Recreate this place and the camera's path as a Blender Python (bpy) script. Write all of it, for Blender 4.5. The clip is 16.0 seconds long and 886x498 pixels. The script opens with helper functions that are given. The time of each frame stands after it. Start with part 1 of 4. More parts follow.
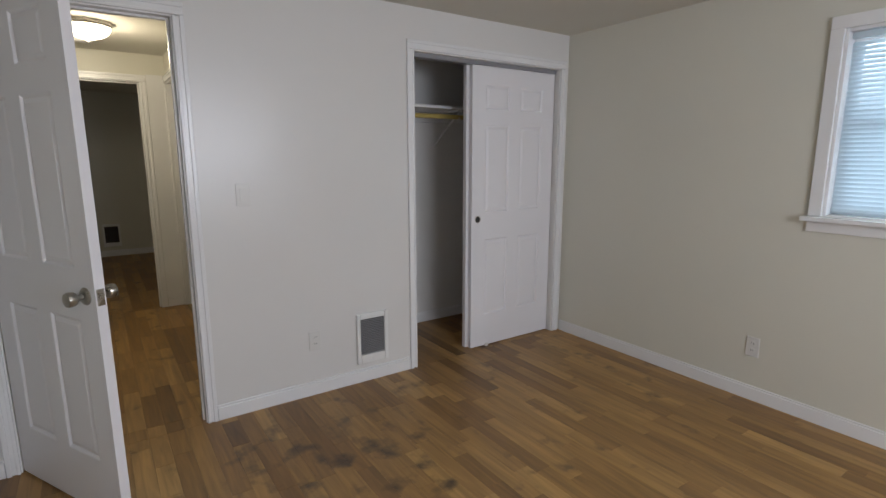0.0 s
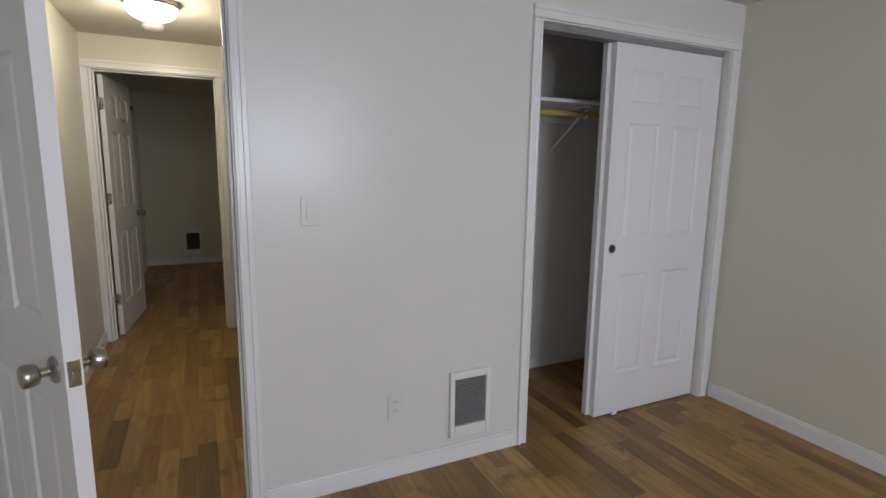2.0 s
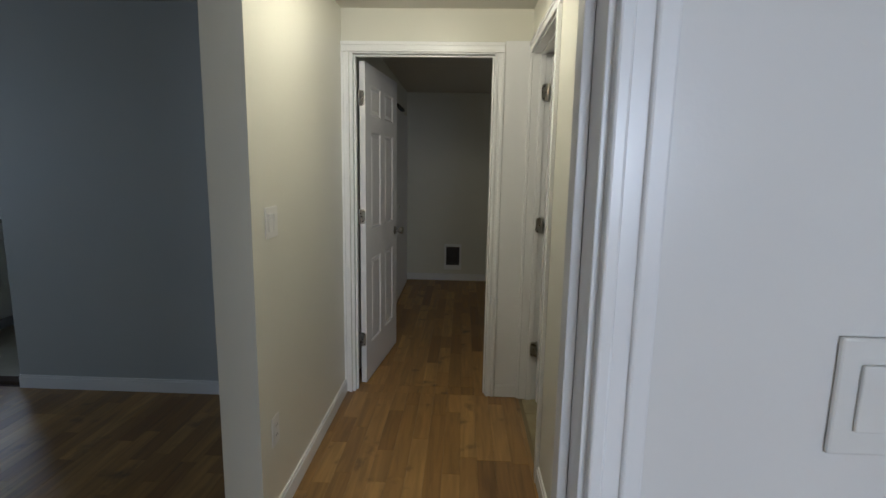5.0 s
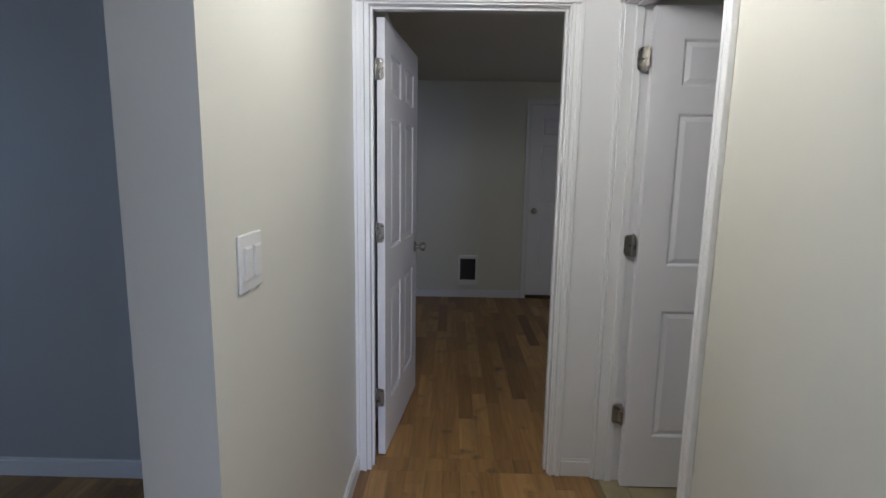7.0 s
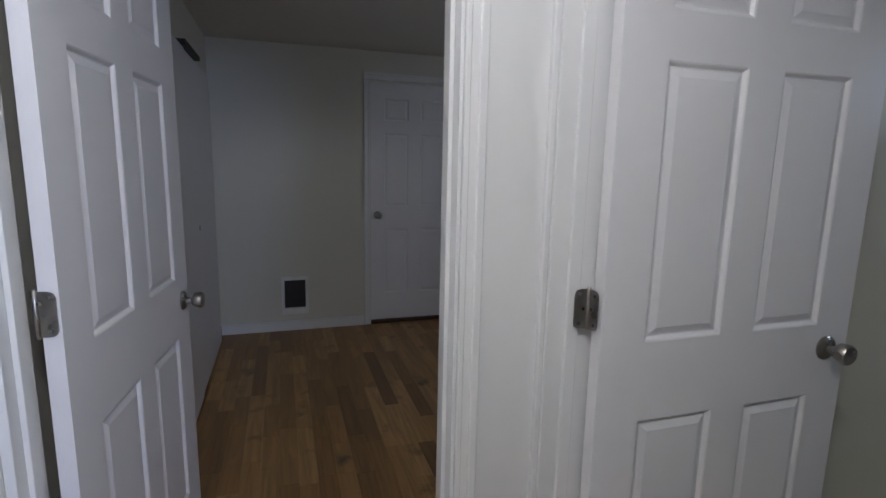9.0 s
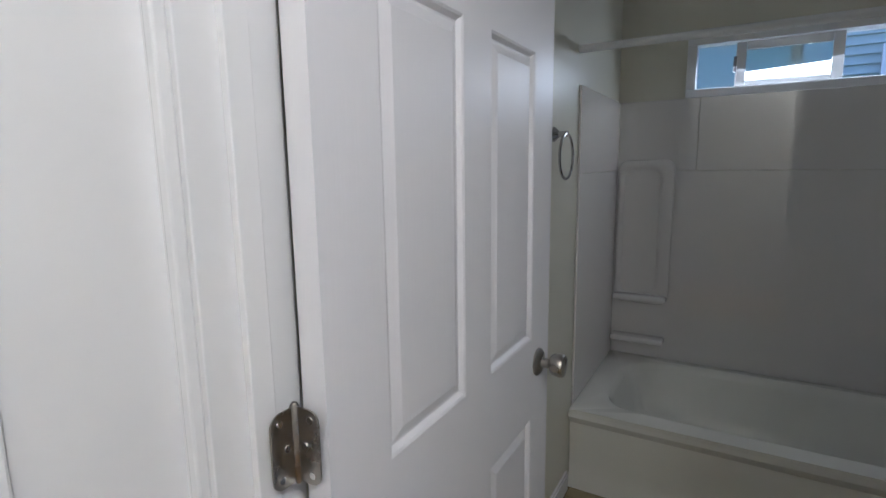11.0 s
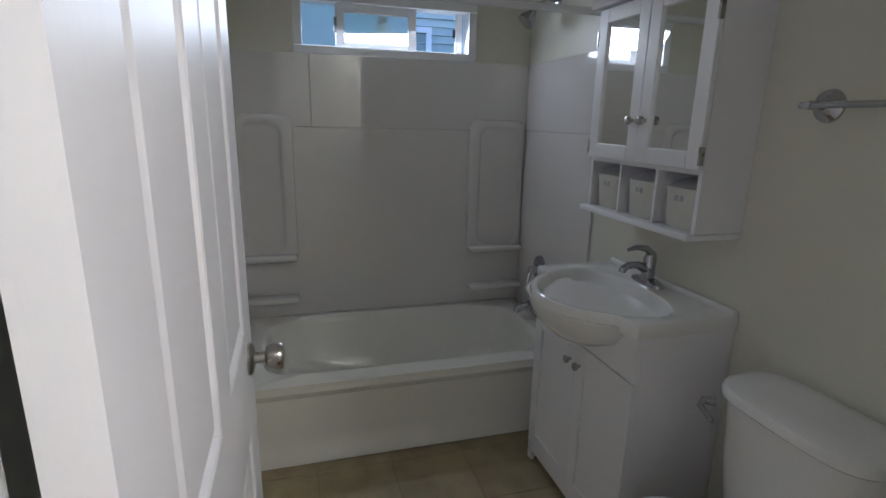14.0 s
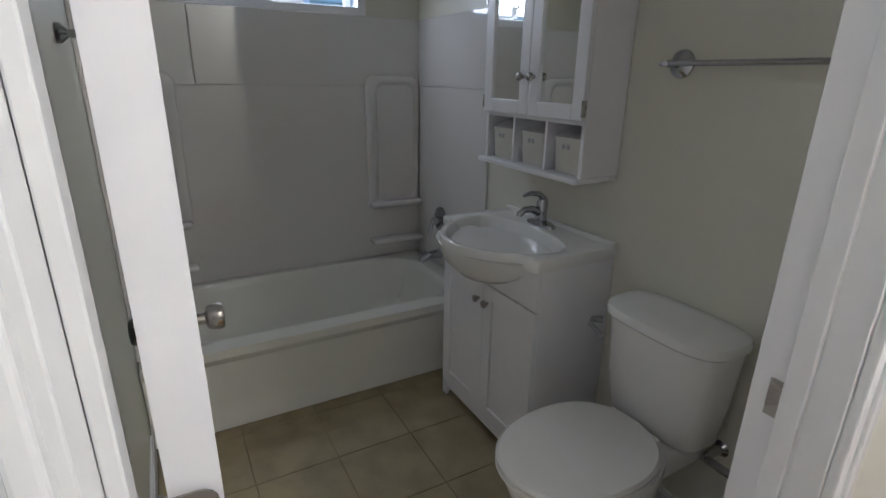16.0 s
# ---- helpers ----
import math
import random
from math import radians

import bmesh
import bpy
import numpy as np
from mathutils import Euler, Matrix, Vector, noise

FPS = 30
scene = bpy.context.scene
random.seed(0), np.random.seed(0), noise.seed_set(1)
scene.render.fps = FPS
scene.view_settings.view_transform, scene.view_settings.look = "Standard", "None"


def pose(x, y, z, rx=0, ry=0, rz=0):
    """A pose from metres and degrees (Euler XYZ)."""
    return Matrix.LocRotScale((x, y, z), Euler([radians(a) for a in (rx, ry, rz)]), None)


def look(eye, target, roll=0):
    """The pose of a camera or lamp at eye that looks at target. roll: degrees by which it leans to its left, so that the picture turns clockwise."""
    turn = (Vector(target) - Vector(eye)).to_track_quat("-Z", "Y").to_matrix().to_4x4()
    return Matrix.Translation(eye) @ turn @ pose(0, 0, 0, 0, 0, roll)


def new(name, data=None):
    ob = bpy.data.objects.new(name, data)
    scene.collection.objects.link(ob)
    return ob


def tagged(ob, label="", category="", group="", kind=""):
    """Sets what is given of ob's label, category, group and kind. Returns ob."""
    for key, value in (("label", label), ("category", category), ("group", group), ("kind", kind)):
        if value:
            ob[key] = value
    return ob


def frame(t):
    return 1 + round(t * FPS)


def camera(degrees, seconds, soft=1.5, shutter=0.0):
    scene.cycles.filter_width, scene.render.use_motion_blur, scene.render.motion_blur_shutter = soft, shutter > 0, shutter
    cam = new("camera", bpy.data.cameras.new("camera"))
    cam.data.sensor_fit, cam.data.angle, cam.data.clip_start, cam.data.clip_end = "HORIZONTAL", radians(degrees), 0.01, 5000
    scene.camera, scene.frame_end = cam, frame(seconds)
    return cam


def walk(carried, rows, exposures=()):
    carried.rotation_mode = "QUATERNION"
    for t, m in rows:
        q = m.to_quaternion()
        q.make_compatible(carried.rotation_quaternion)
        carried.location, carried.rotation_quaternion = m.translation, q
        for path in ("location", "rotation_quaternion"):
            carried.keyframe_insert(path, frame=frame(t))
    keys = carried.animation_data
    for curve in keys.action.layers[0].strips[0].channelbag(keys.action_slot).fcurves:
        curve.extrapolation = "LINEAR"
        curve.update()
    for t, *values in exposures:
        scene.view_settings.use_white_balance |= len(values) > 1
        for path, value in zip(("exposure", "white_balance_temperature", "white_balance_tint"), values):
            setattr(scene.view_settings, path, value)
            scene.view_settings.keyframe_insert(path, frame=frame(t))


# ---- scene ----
cam = camera(82.1, 16.0)
PATH = [
    (0, (0.733, 0.931, 1.392), (1.841, 2.557, 1.034), -0.1),
    (0.5, (0.766, 1.106, 1.387), (1.884, 2.729, 1.046), -0.1),
    (1, (0.829, 1.28, 1.372), (1.937, 2.911, 1.036), 0.1),
    (1.5, (0.962, 1.471, 1.371), (1.985, 3.158, 1.042), 0.6),
    (2, (0.987, 1.725, 1.372), (1.839, 3.506, 1.052), 0.8),
    (2.5, (1.034, 1.991, 1.375), (1.798, 3.812, 1.061), 0.4),
    (3, (1.117, 2.254, 1.39), (1.777, 4.115, 1.075), 0.9),
    (3.5, (1.111, 2.478, 1.374), (1.532, 4.408, 1.065), 1.0),
    (4, (1.051, 2.767, 1.393), (1.318, 4.724, 1.079), 0.7),
    (4.5, (1.033, 3.033, 1.392), (1.168, 5.003, 1.074), 0.8),
    (5, (0.98, 3.236, 1.403), (0.907, 5.209, 1.084), 1.0),
    (5.2, (0.94, 3.311, 1.38), (0.769, 5.281, 1.076), 1.1),
    (7.5, (0.666, 4.344, 1.383), (0.791, 6.315, 1.066), 0.8),
    (8, (0.683, 4.645, 1.363), (1.024, 6.591, 1.052), 1.3),
    (8.2, (0.693, 4.761, 1.368), (1.08, 6.699, 1.058), 1.3),
    (10.3, (0.969, 5.711, 1.397), (2.253, 7.205, 1.05), 0.2),
    (10.5, (0.974, 5.723, 1.391), (2.402, 7.085, 1.065), -0.4),
    (11, (1.064, 5.761, 1.386), (2.768, 6.758, 1.062), -0.8),
    (11.5, (1.181, 5.832, 1.392), (3.04, 6.489, 1.06), 0.3),
    (12, (1.247, 5.904, 1.378), (3.169, 6.348, 1.051), 0.9),
    (12.5, (1.275, 6.014, 1.388), (3.237, 6.212, 1.053), 0.5),
    (13, (1.288, 6.02, 1.39), (3.257, 5.931, 1.046), 0.2),
    (13.5, (1.249, 6.005, 1.397), (3.182, 5.632, 1.044), 0.6),
    (14, (1.174, 6.036, 1.388), (3.037, 5.496, 0.9), 1.3),
    (14.5, (1.156, 6.072, 1.389), (2.979, 5.469, 0.829), 1.1),
    (15, (1.16, 6.114, 1.389), (2.927, 5.375, 0.812), 0.9),
    (15.5, (1.139, 6.132, 1.385), (2.846, 5.267, 0.804), 1.0),
    (16, (1.114, 6.144, 1.398), (2.769, 5.222, 0.756), 1.0),
]
EXPOSURES = [(0, -0.5, 6200, 11), (2.5, -0.4, 5900, 9), (3.5, -0.4, 5500, 7), (4.5, -0.3, 5450, 7), (5.2, -0.3, 5500, 8),
             (7.3, 0.2, 4850, 17), (8.2, 0.25, 4800, 18), (10.3, 0.6, 4800, 18), (12.0, 0.9, 4850, 18), (13.0, 0.9, 4850, 18), (14.0, 1.05, 4900, 18), (16.0, 1.05, 4900, 18)]
walk(cam, [(t, look(eye, target, roll)) for t, eye, target, roll in PATH], EXPOSURES)

# ---- world, sun, window light and a fill lamp ----
world = bpy.data.worlds.new("sky_world")
scene.world = world
world.use_nodes = True
wn = world.node_tree
sky = wn.nodes.new("ShaderNodeTexSky")
sky.sky_type, sky.sun_disc = "NISHITA", False
sky.sun_elevation, sky.sun_rotation = radians(50), radians(359)
wn.links.new(sky.outputs[0], wn.nodes["Background"].inputs[0])
wn.nodes["Background"].inputs[1].default_value = 0.15
sun = new("sun", bpy.data.lights.new("sun", "SUN"))
sun.data.energy, sun.data.angle, sun.data.color = 4.0, radians(5), (1.0, 0.97, 0.92)
sun.matrix_world = look((0, 0, 30), (0.5, -25.0, 0))


def area_lamp(name, eye, target, w, h, watts, colour):
    """An area lamp: in a window's opening, in place of the sky's light, or a plain fill."""
    ob = new(name, bpy.data.lights.new(name, "AREA"))
    ob.data.shape, ob.data.size, ob.data.size_y = "RECTANGLE", w, h
    ob.data.energy, ob.data.color = watts, colour
    ob.matrix_world = look(eye, target)
    return ob


DAY = (0.84, 0.91, 1.0)
area_lamp("daylight_bedroom_rear", (1.9, -0.86, 1.55), (1.9, 3, 1.4), 1.5, 1.0, 78, (0.90, 0.92, 1.0))
area_lamp("daylight_bedroom_side", (3.99, 1.5, 1.6), (0, 1.5, 1.4), 1.1, 1.1, 26, DAY)
area_lamp("daylight_living", (-4.3, 4.2, 1.45), (2, 5.0, 1.2), 1.7, 1.2, 15, (0.78, 0.88, 1.0))
area_lamp("daylight_kitchen", (-3.68, 8.0, 1.7), (0, 8.0, 1.4), 1.0, 1.1, 30, DAY)
area_lamp("daylight_bath", (3.845, 5.57, 1.83), (2.2, 5.5, 0.6), 0.8, 0.18, 1.7, (1.0, 0.96, 0.82))
# added fill lamp against the solid right wall, which has no window
area_lamp("fill_far_bedroom", (3.14, 7.9, 1.5), (0, 8.2, 1.0), 1.2, 1.0, 2.9, (1.0, 0.95, 0.80))
bulb = new("hall_bulb", bpy.data.lights.new("hall_bulb", "POINT"))
bulb.data.energy, bulb.data.color, bulb.data.shadow_soft_size = 18.0, (1.0, 0.85, 0.61), 0.09
bulb.location = (0.80, 5.22, 2.14)


# ---- materials ----
def mat(name, colour, rough=0.5, metal=0.0, var=0.06, scale=6.0, fine=0.0, fine_scale=120.0, coat=0.0, tint=None, grain=1.0):
    m = bpy.data.materials.new(name)
    m.use_nodes = True
    n, l = m.node_tree.nodes, m.node_tree.links
    b = n["Principled BSDF"]
    b.inputs["Roughness"].default_value, b.inputs["Metallic"].default_value = rough, metal
    b.inputs["Coat Weight"].default_value = coat
    tc = n.new("ShaderNodeTexCoord")
    big = n.new("ShaderNodeTexNoise")
    big.inputs["Scale"].default_value, big.inputs["Detail"].default_value = scale, 4
    l.new(tc.outputs["Object"], big.inputs["Vector"])
    ramp = n.new("ShaderNodeMix")
    ramp.data_type = "RGBA"
    c2 = tint or tuple(c * (1 - var * 2) for c in colour)
    ramp.inputs[6].default_value, ramp.inputs[7].default_value = (*c2, 1), (*colour, 1)
    sharp = n.new("ShaderNodeMapRange")
    sharp.inputs[1].default_value, sharp.inputs[2].default_value = 0.3, 0.6
    l.new(big.outputs[0], sharp.inputs[0])
    l.new(sharp.outputs[0], ramp.inputs[0])
    l.new(ramp.outputs[2], b.inputs["Base Color"])
    rr = n.new("ShaderNodeMapRange")
    rr.inputs[3].default_value, rr.inputs[4].default_value = max(0.02, rough * 0.85), min(1, rough * 1.15)
    l.new(big.outputs[0], rr.inputs[0])
    l.new(rr.outputs[0], b.inputs["Roughness"])
    if fine:
        sm = n.new("ShaderNodeTexNoise")
        sm.inputs["Scale"].default_value, sm.inputs["Detail"].default_value = fine_scale, 3
        mp = n.new("ShaderNodeMapping")
        mp.inputs["Scale"].default_value = (1, 1, grain)
        l.new(tc.outputs["Object"], mp.inputs[0])
        l.new(mp.outputs[0], sm.inputs["Vector"])
        bp = n.new("ShaderNodeBump")
        bp.inputs["Strength"].default_value, bp.inputs["Distance"].default_value = fine, 0.002
        l.new(sm.outputs[0], bp.inputs["Height"])
        l.new(bp.outputs[0], b.inputs["Normal"])
    return m


def wood_floor(name, island):
    """Oak strips: each strip its own tone, with grain along y and old dark stains."""
    m = bpy.data.materials.new(name)
    m.use_nodes = True
    n, l = m.node_tree.nodes, m.node_tree.links
    b = n["Principled BSDF"]
    geo = n.new("ShaderNodeNewGeometry")
    pos = geo.outputs["Position"]
    rnd = geo.outputs["Random Per Island"] if island else n.new("ShaderNodeObjectInfo").outputs["Random"]
    tone = n.new("ShaderNodeValToRGB")
    e = tone.color_ramp.elements
    e[0].position, e[0].color = 0.0, (0.17, 0.090, 0.032, 1)
    e[1].position, e[1].color = 1.0, (0.45, 0.270, 0.092, 1)
    for p, c in ((0.07, (0.235, 0.126, 0.042, 1)), (0.4, (0.32, 0.180, 0.058, 1)), (0.8, (0.385, 0.222, 0.074, 1))):
        x = e.new(p)
        x.color = c
    l.new(rnd, tone.inputs[0])
    shift = n.new("ShaderNodeVectorMath")
    shift.operation = "MULTIPLY_ADD"
    shift.inputs[1].default_value = (7.0, 7.0, 7.0)
    comb = n.new("ShaderNodeCombineXYZ")
    for i in range(3):
        l.new(rnd, comb.inputs[i])
    l.new(comb.outputs[0], shift.inputs[0])
    l.new(pos, shift.inputs[2])
    stretch = n.new("ShaderNodeMapping")
    stretch.inputs["Scale"].default_value = (32, 2.4, 32)
    l.new(shift.outputs[0], stretch.inputs[0])
    grain = n.new("ShaderNodeTexNoise")
    grain.inputs["Scale"].default_value, grain.inputs["Detail"].default_value, grain.inputs["Distortion"].default_value = 1.0, 6, 0.8
    l.new(stretch.outputs[0], grain.inputs["Vector"])
    g = n.new("ShaderNodeMapRange")
    g.inputs[1].default_value, g.inputs[2].default_value, g.inputs[3].default_value, g.inputs[4].default_value = 0.28, 0.72, 0.66, 1.2
    l.new(grain.outputs[0], g.inputs[0])
    mul = n.new("ShaderNodeMix")
    mul.data_type, mul.blend_type = "RGBA", "MULTIPLY"
    mul.inputs[0].default_value = 1.0
    l.new(tone.outputs[0], mul.inputs[6])
    l.new(g.outputs[0], mul.inputs[7])
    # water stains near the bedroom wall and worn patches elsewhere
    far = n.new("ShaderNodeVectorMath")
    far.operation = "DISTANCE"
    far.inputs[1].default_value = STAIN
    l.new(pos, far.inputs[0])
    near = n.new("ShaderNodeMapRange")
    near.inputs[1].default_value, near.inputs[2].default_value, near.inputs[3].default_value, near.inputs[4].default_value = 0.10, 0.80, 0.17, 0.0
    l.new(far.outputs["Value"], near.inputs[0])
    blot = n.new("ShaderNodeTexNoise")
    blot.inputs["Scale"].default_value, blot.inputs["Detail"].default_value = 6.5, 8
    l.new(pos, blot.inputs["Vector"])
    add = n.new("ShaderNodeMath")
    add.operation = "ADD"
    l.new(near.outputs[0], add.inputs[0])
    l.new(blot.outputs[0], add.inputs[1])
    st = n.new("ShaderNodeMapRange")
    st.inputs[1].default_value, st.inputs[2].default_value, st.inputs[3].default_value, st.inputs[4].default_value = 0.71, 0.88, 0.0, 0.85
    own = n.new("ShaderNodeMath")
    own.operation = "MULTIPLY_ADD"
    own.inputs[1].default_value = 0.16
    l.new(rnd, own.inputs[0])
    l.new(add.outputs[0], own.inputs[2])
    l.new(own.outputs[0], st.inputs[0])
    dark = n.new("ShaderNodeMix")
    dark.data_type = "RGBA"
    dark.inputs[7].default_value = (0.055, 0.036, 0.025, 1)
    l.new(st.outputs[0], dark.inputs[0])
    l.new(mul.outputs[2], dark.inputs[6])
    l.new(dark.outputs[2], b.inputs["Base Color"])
    r = n.new("ShaderNodeMapRange")
    r.inputs[3].default_value, r.inputs[4].default_value = 0.3, 0.52
    l.new(grain.outputs[0], r.inputs[0])
    l.new(r.outputs[0], b.inputs["Roughness"])
    bp = n.new("ShaderNodeBump")
    bp.inputs["Strength"].default_value, bp.inputs["Distance"].default_value = 0.15, 0.001
    l.new(grain.outputs[0], bp.inputs["Height"])
    l.new(bp.outputs[0], b.inputs["Normal"])
    return m


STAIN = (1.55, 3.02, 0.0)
M_WHITE = mat("white_wall_paint", (0.74, 0.728, 0.705), 0.30, var=0.015, scale=1.2, fine=0.10, fine_scale=160)
M_WALL = mat("wall_paint", (0.68, 0.665, 0.58), 0.36, var=0.015, scale=1.2, fine=0.10, fine_scale=160)
M_BATH = mat("bath_paint", (0.71, 0.69, 0.58), 0.36, var=0.02, scale=1.4, fine=0.12, fine_scale=150)
# darkened in its colour so the living room walls stay dim beside the hall
M_LIVING = mat("living_paint_shaded", (0.48, 0.50, 0.495), 0.5, var=0.02, scale=1.2, fine=0.10, fine_scale=160)
M_CEIL = mat("ceiling_paint", (0.66, 0.64, 0.57), 0.75, var=0.02, scale=1.5, fine=0.25, fine_scale=90)
M_TRIM = mat("trim_gloss_paint", (0.82, 0.82, 0.82), 0.24, var=0.012, scale=3, fine=0.04, fine_scale=60)
M_DOOR = mat("door_paint", (0.83, 0.82, 0.84), 0.38, var=0.012, scale=2, fine=0.12, fine_scale=150, grain=0.05)
M_NICKEL = mat("satin_nickel", (0.42, 0.40, 0.36), 0.28, 1.0, var=0.05, scale=30)
M_CHROME = mat("chrome", (0.52, 0.52, 0.53), 0.05, 1.0, var=0.03, scale=30)
M_PLATE = mat("white_plastic", (0.80, 0.80, 0.78), 0.35, var=0.01)
M_COVER = mat("painted_cover", (0.72, 0.71, 0.68), 0.3, var=0.01)
M_DARK = mat("dark_slot", (0.03, 0.03, 0.03), 0.6, var=0.1)
M_GRILLE = mat("heater_grille", (0.32, 0.32, 0.34), 0.4, 0.3, var=0.05, scale=20)
M_GRILLE_DARK = mat("dark_grille", (0.07, 0.06, 0.06), 0.45, 0.3, var=0.05, scale=20)
M_OAK_PIECE = wood_floor("oak_strip", False)
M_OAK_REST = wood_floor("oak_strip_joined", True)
M_SUB = mat("floor_joint", (0.06, 0.035, 0.02), 0.8)
M_SURR = mat("tub_surround", (0.69, 0.665, 0.635), 0.05, var=0.012, scale=2, coat=0.7)
M_TUB = mat("tub_enamel", (0.77, 0.755, 0.68), 0.12, var=0.02, scale=3, coat=0.4)
M_CERAMIC = mat("white_ceramic", (0.80, 0.79, 0.76), 0.13, var=0.01, scale=3, coat=0.3)
M_CAB = mat("cabinet_white", (0.80, 0.79, 0.80), 0.32, var=0.01, scale=3)
M_TILE = mat("vinyl_tile", (0.36, 0.30, 0.17), 0.5, var=0.14, scale=7, fine=0.15, fine_scale=70)
M_GROUT = mat("tile_joint", (0.24, 0.195, 0.11), 0.8)
M_SHELFW = mat("rod_wood", (0.55, 0.42, 0.12), 0.45, var=0.1, scale=10)
M_VINYL = mat("window_vinyl", (0.80, 0.80, 0.80), 0.35, var=0.01)
M_BLIND = mat("blind_slat", (0.74, 0.80, 0.84), 0.45, var=0.02, scale=8)
M_BIN = mat("bin_cream", (0.66, 0.64, 0.54), 0.5, var=0.05, scale=20)
_n = M_BLIND.node_tree
_tr = _n.nodes.new("ShaderNodeBsdfTranslucent")
_tr.inputs[0].default_value = (0.70, 0.80, 0.84, 1)
_mx = _n.nodes.new("ShaderNodeMixShader")
_mx.inputs[0].default_value = 0.45
_n.links.new(_n.nodes["Principled BSDF"].outputs[0], _mx.inputs[1])
_n.links.new(_tr.outputs[0], _mx.inputs[2])
_n.links.new(_mx.outputs[0], _n.nodes["Material Output"].inputs[0])
M_SIDING = mat("siding_paint", (0.46, 0.52, 0.48), 0.6, var=0.04, scale=3)
M_GROUND = mat("lawn_soil", (0.08, 0.10, 0.045), 0.9, var=0.25, scale=1.5)
M_COUNTER = mat("laminate_counter", (0.42, 0.40, 0.34), 0.4, var=0.15, scale=40)
M_KFLOOR = mat("kitchen_vinyl", (0.48, 0.45, 0.36), 0.4, var=0.06, scale=10)
M_DOME = bpy.data.materials.new("dome_glass")
M_DOME.use_nodes = True
M_DOME.node_tree.nodes["Principled BSDF"].inputs["Base Color"].default_value = (0.9, 0.88, 0.8, 1)
M_DOME.node_tree.nodes["Principled BSDF"].inputs["Emission Color"].default_value = (1.0, 0.88, 0.62, 1)
M_DOME.node_tree.nodes["Principled BSDF"].inputs["Emission Strength"].default_value = 7.0
M_MIRROR = mat("mirror_silver", (0.86, 0.88, 0.87), 0.02, 1.0, var=0.0)


def glass(name, rough, colour=(0.93, 0.97, 0.97)):
    m = bpy.data.materials.new(name)
    m.use_nodes = True
    b = m.node_tree.nodes["Principled BSDF"]
    b.inputs["Base Color"].default_value, b.inputs["Roughness"].default_value = (*colour, 1), rough
    b.inputs["Transmission Weight"].default_value, b.inputs["IOR"].default_value = 1.0, 1.45
    return m


M_GLASS = glass("clear_glass", 0.0)
M_FROST = glass("obscure_glass", 0.5, (0.86, 0.95, 0.92))
M_BAG = mat("clear_bag_film", (0.9, 0.9, 0.88), 0.1, var=0.01)
M_BAG.node_tree.nodes["Principled BSDF"].inputs["Alpha"].default_value = 0.22
_n = M_FROST.node_tree
_t = _n.nodes.new("ShaderNodeTexNoise")
_t.inputs["Scale"].default_value = 140
_b = _n.nodes.new("ShaderNodeBump")
_b.inputs["Strength"].default_value = 0.5
_n.links.new(_t.outputs[0], _b.inputs["Height"])
_n.links.new(_b.outputs[0], _n.nodes["Principled BSDF"].inputs["Normal"])


# ---- building helpers ----
def finish(name, bm, material, smooth=False):
    me = bpy.data.meshes.new(name)
    bmesh.ops.recalc_face_normals(bm, faces=bm.faces[:])
    if smooth:
        for fc in bm.faces:
            fc.smooth = True
        for ed in bm.edges:
            if len(ed.link_faces) == 2 and ed.calc_face_angle(0) > 0.6:
                ed.smooth = False
    bm.to_mesh(me)
    bm.free()
    me.materials.append(material)
    return new(name, me)


def part(name, bm, material, parent, label="", smooth=False):
    ob = finish(name, bm, material, smooth)
    ob.parent = parent
    if label:
        tagged(ob, label)
    return ob


def base(name, label, category, group="", kind="", m=None):
    ob = tagged(new(name), label, category, group, kind)
    if m is not None:
        ob.matrix_world = m
    return ob


def box(x0, x1, y0, y1, z0, z1, bevel=0.0, bm=None, seg=2):
    out = bm or bmesh.new()
    r = bmesh.ops.create_cube(out, size=1.0, matrix=Matrix.LocRotScale(((x0 + x1) / 2, (y0 + y1) / 2, (z0 + z1) / 2), None, (abs(x1 - x0), abs(y1 - y0), abs(z1 - z0))))
    if bevel:
        es = list({e for v in r["verts"] for e in v.link_edges})
        bmesh.ops.bevel(out, geom=es, offset=bevel, segments=seg, affect="EDGES", profile=0.5)
    return out


def tube(path, r, bm=None, n=12, caps=True):
    """A round bar of radius r (or a radius for each point) along a path."""
    out = bm or bmesh.new()
    pts = [Vector(p) for p in path]
    rr = r if isinstance(r, (list, tuple)) else [r] * len(pts)
    rings, ref = [], None
    for i, p in enumerate(pts):
        d = (pts[min(i + 1, len(pts) - 1)] - pts[max(i - 1, 0)]).normalized()
        if ref is None:
            ref = d.orthogonal().normalized()
        ref = (ref - d * ref.dot(d)).normalized()
        s = d.cross(ref)
        rings.append([out.verts.new(p + (ref * math.cos(a) + s * math.sin(a)) * rr[i]) for a in [2 * math.pi * k / n for k in range(n)]])
    for a, b in zip(rings, rings[1:]):
        for k in range(n):
            out.faces.new((a[k], a[(k + 1) % n], b[(k + 1) % n], b[k]))
    if caps:
        out.faces.new(rings[0][::-1])
        out.faces.new(rings[-1])
    return out


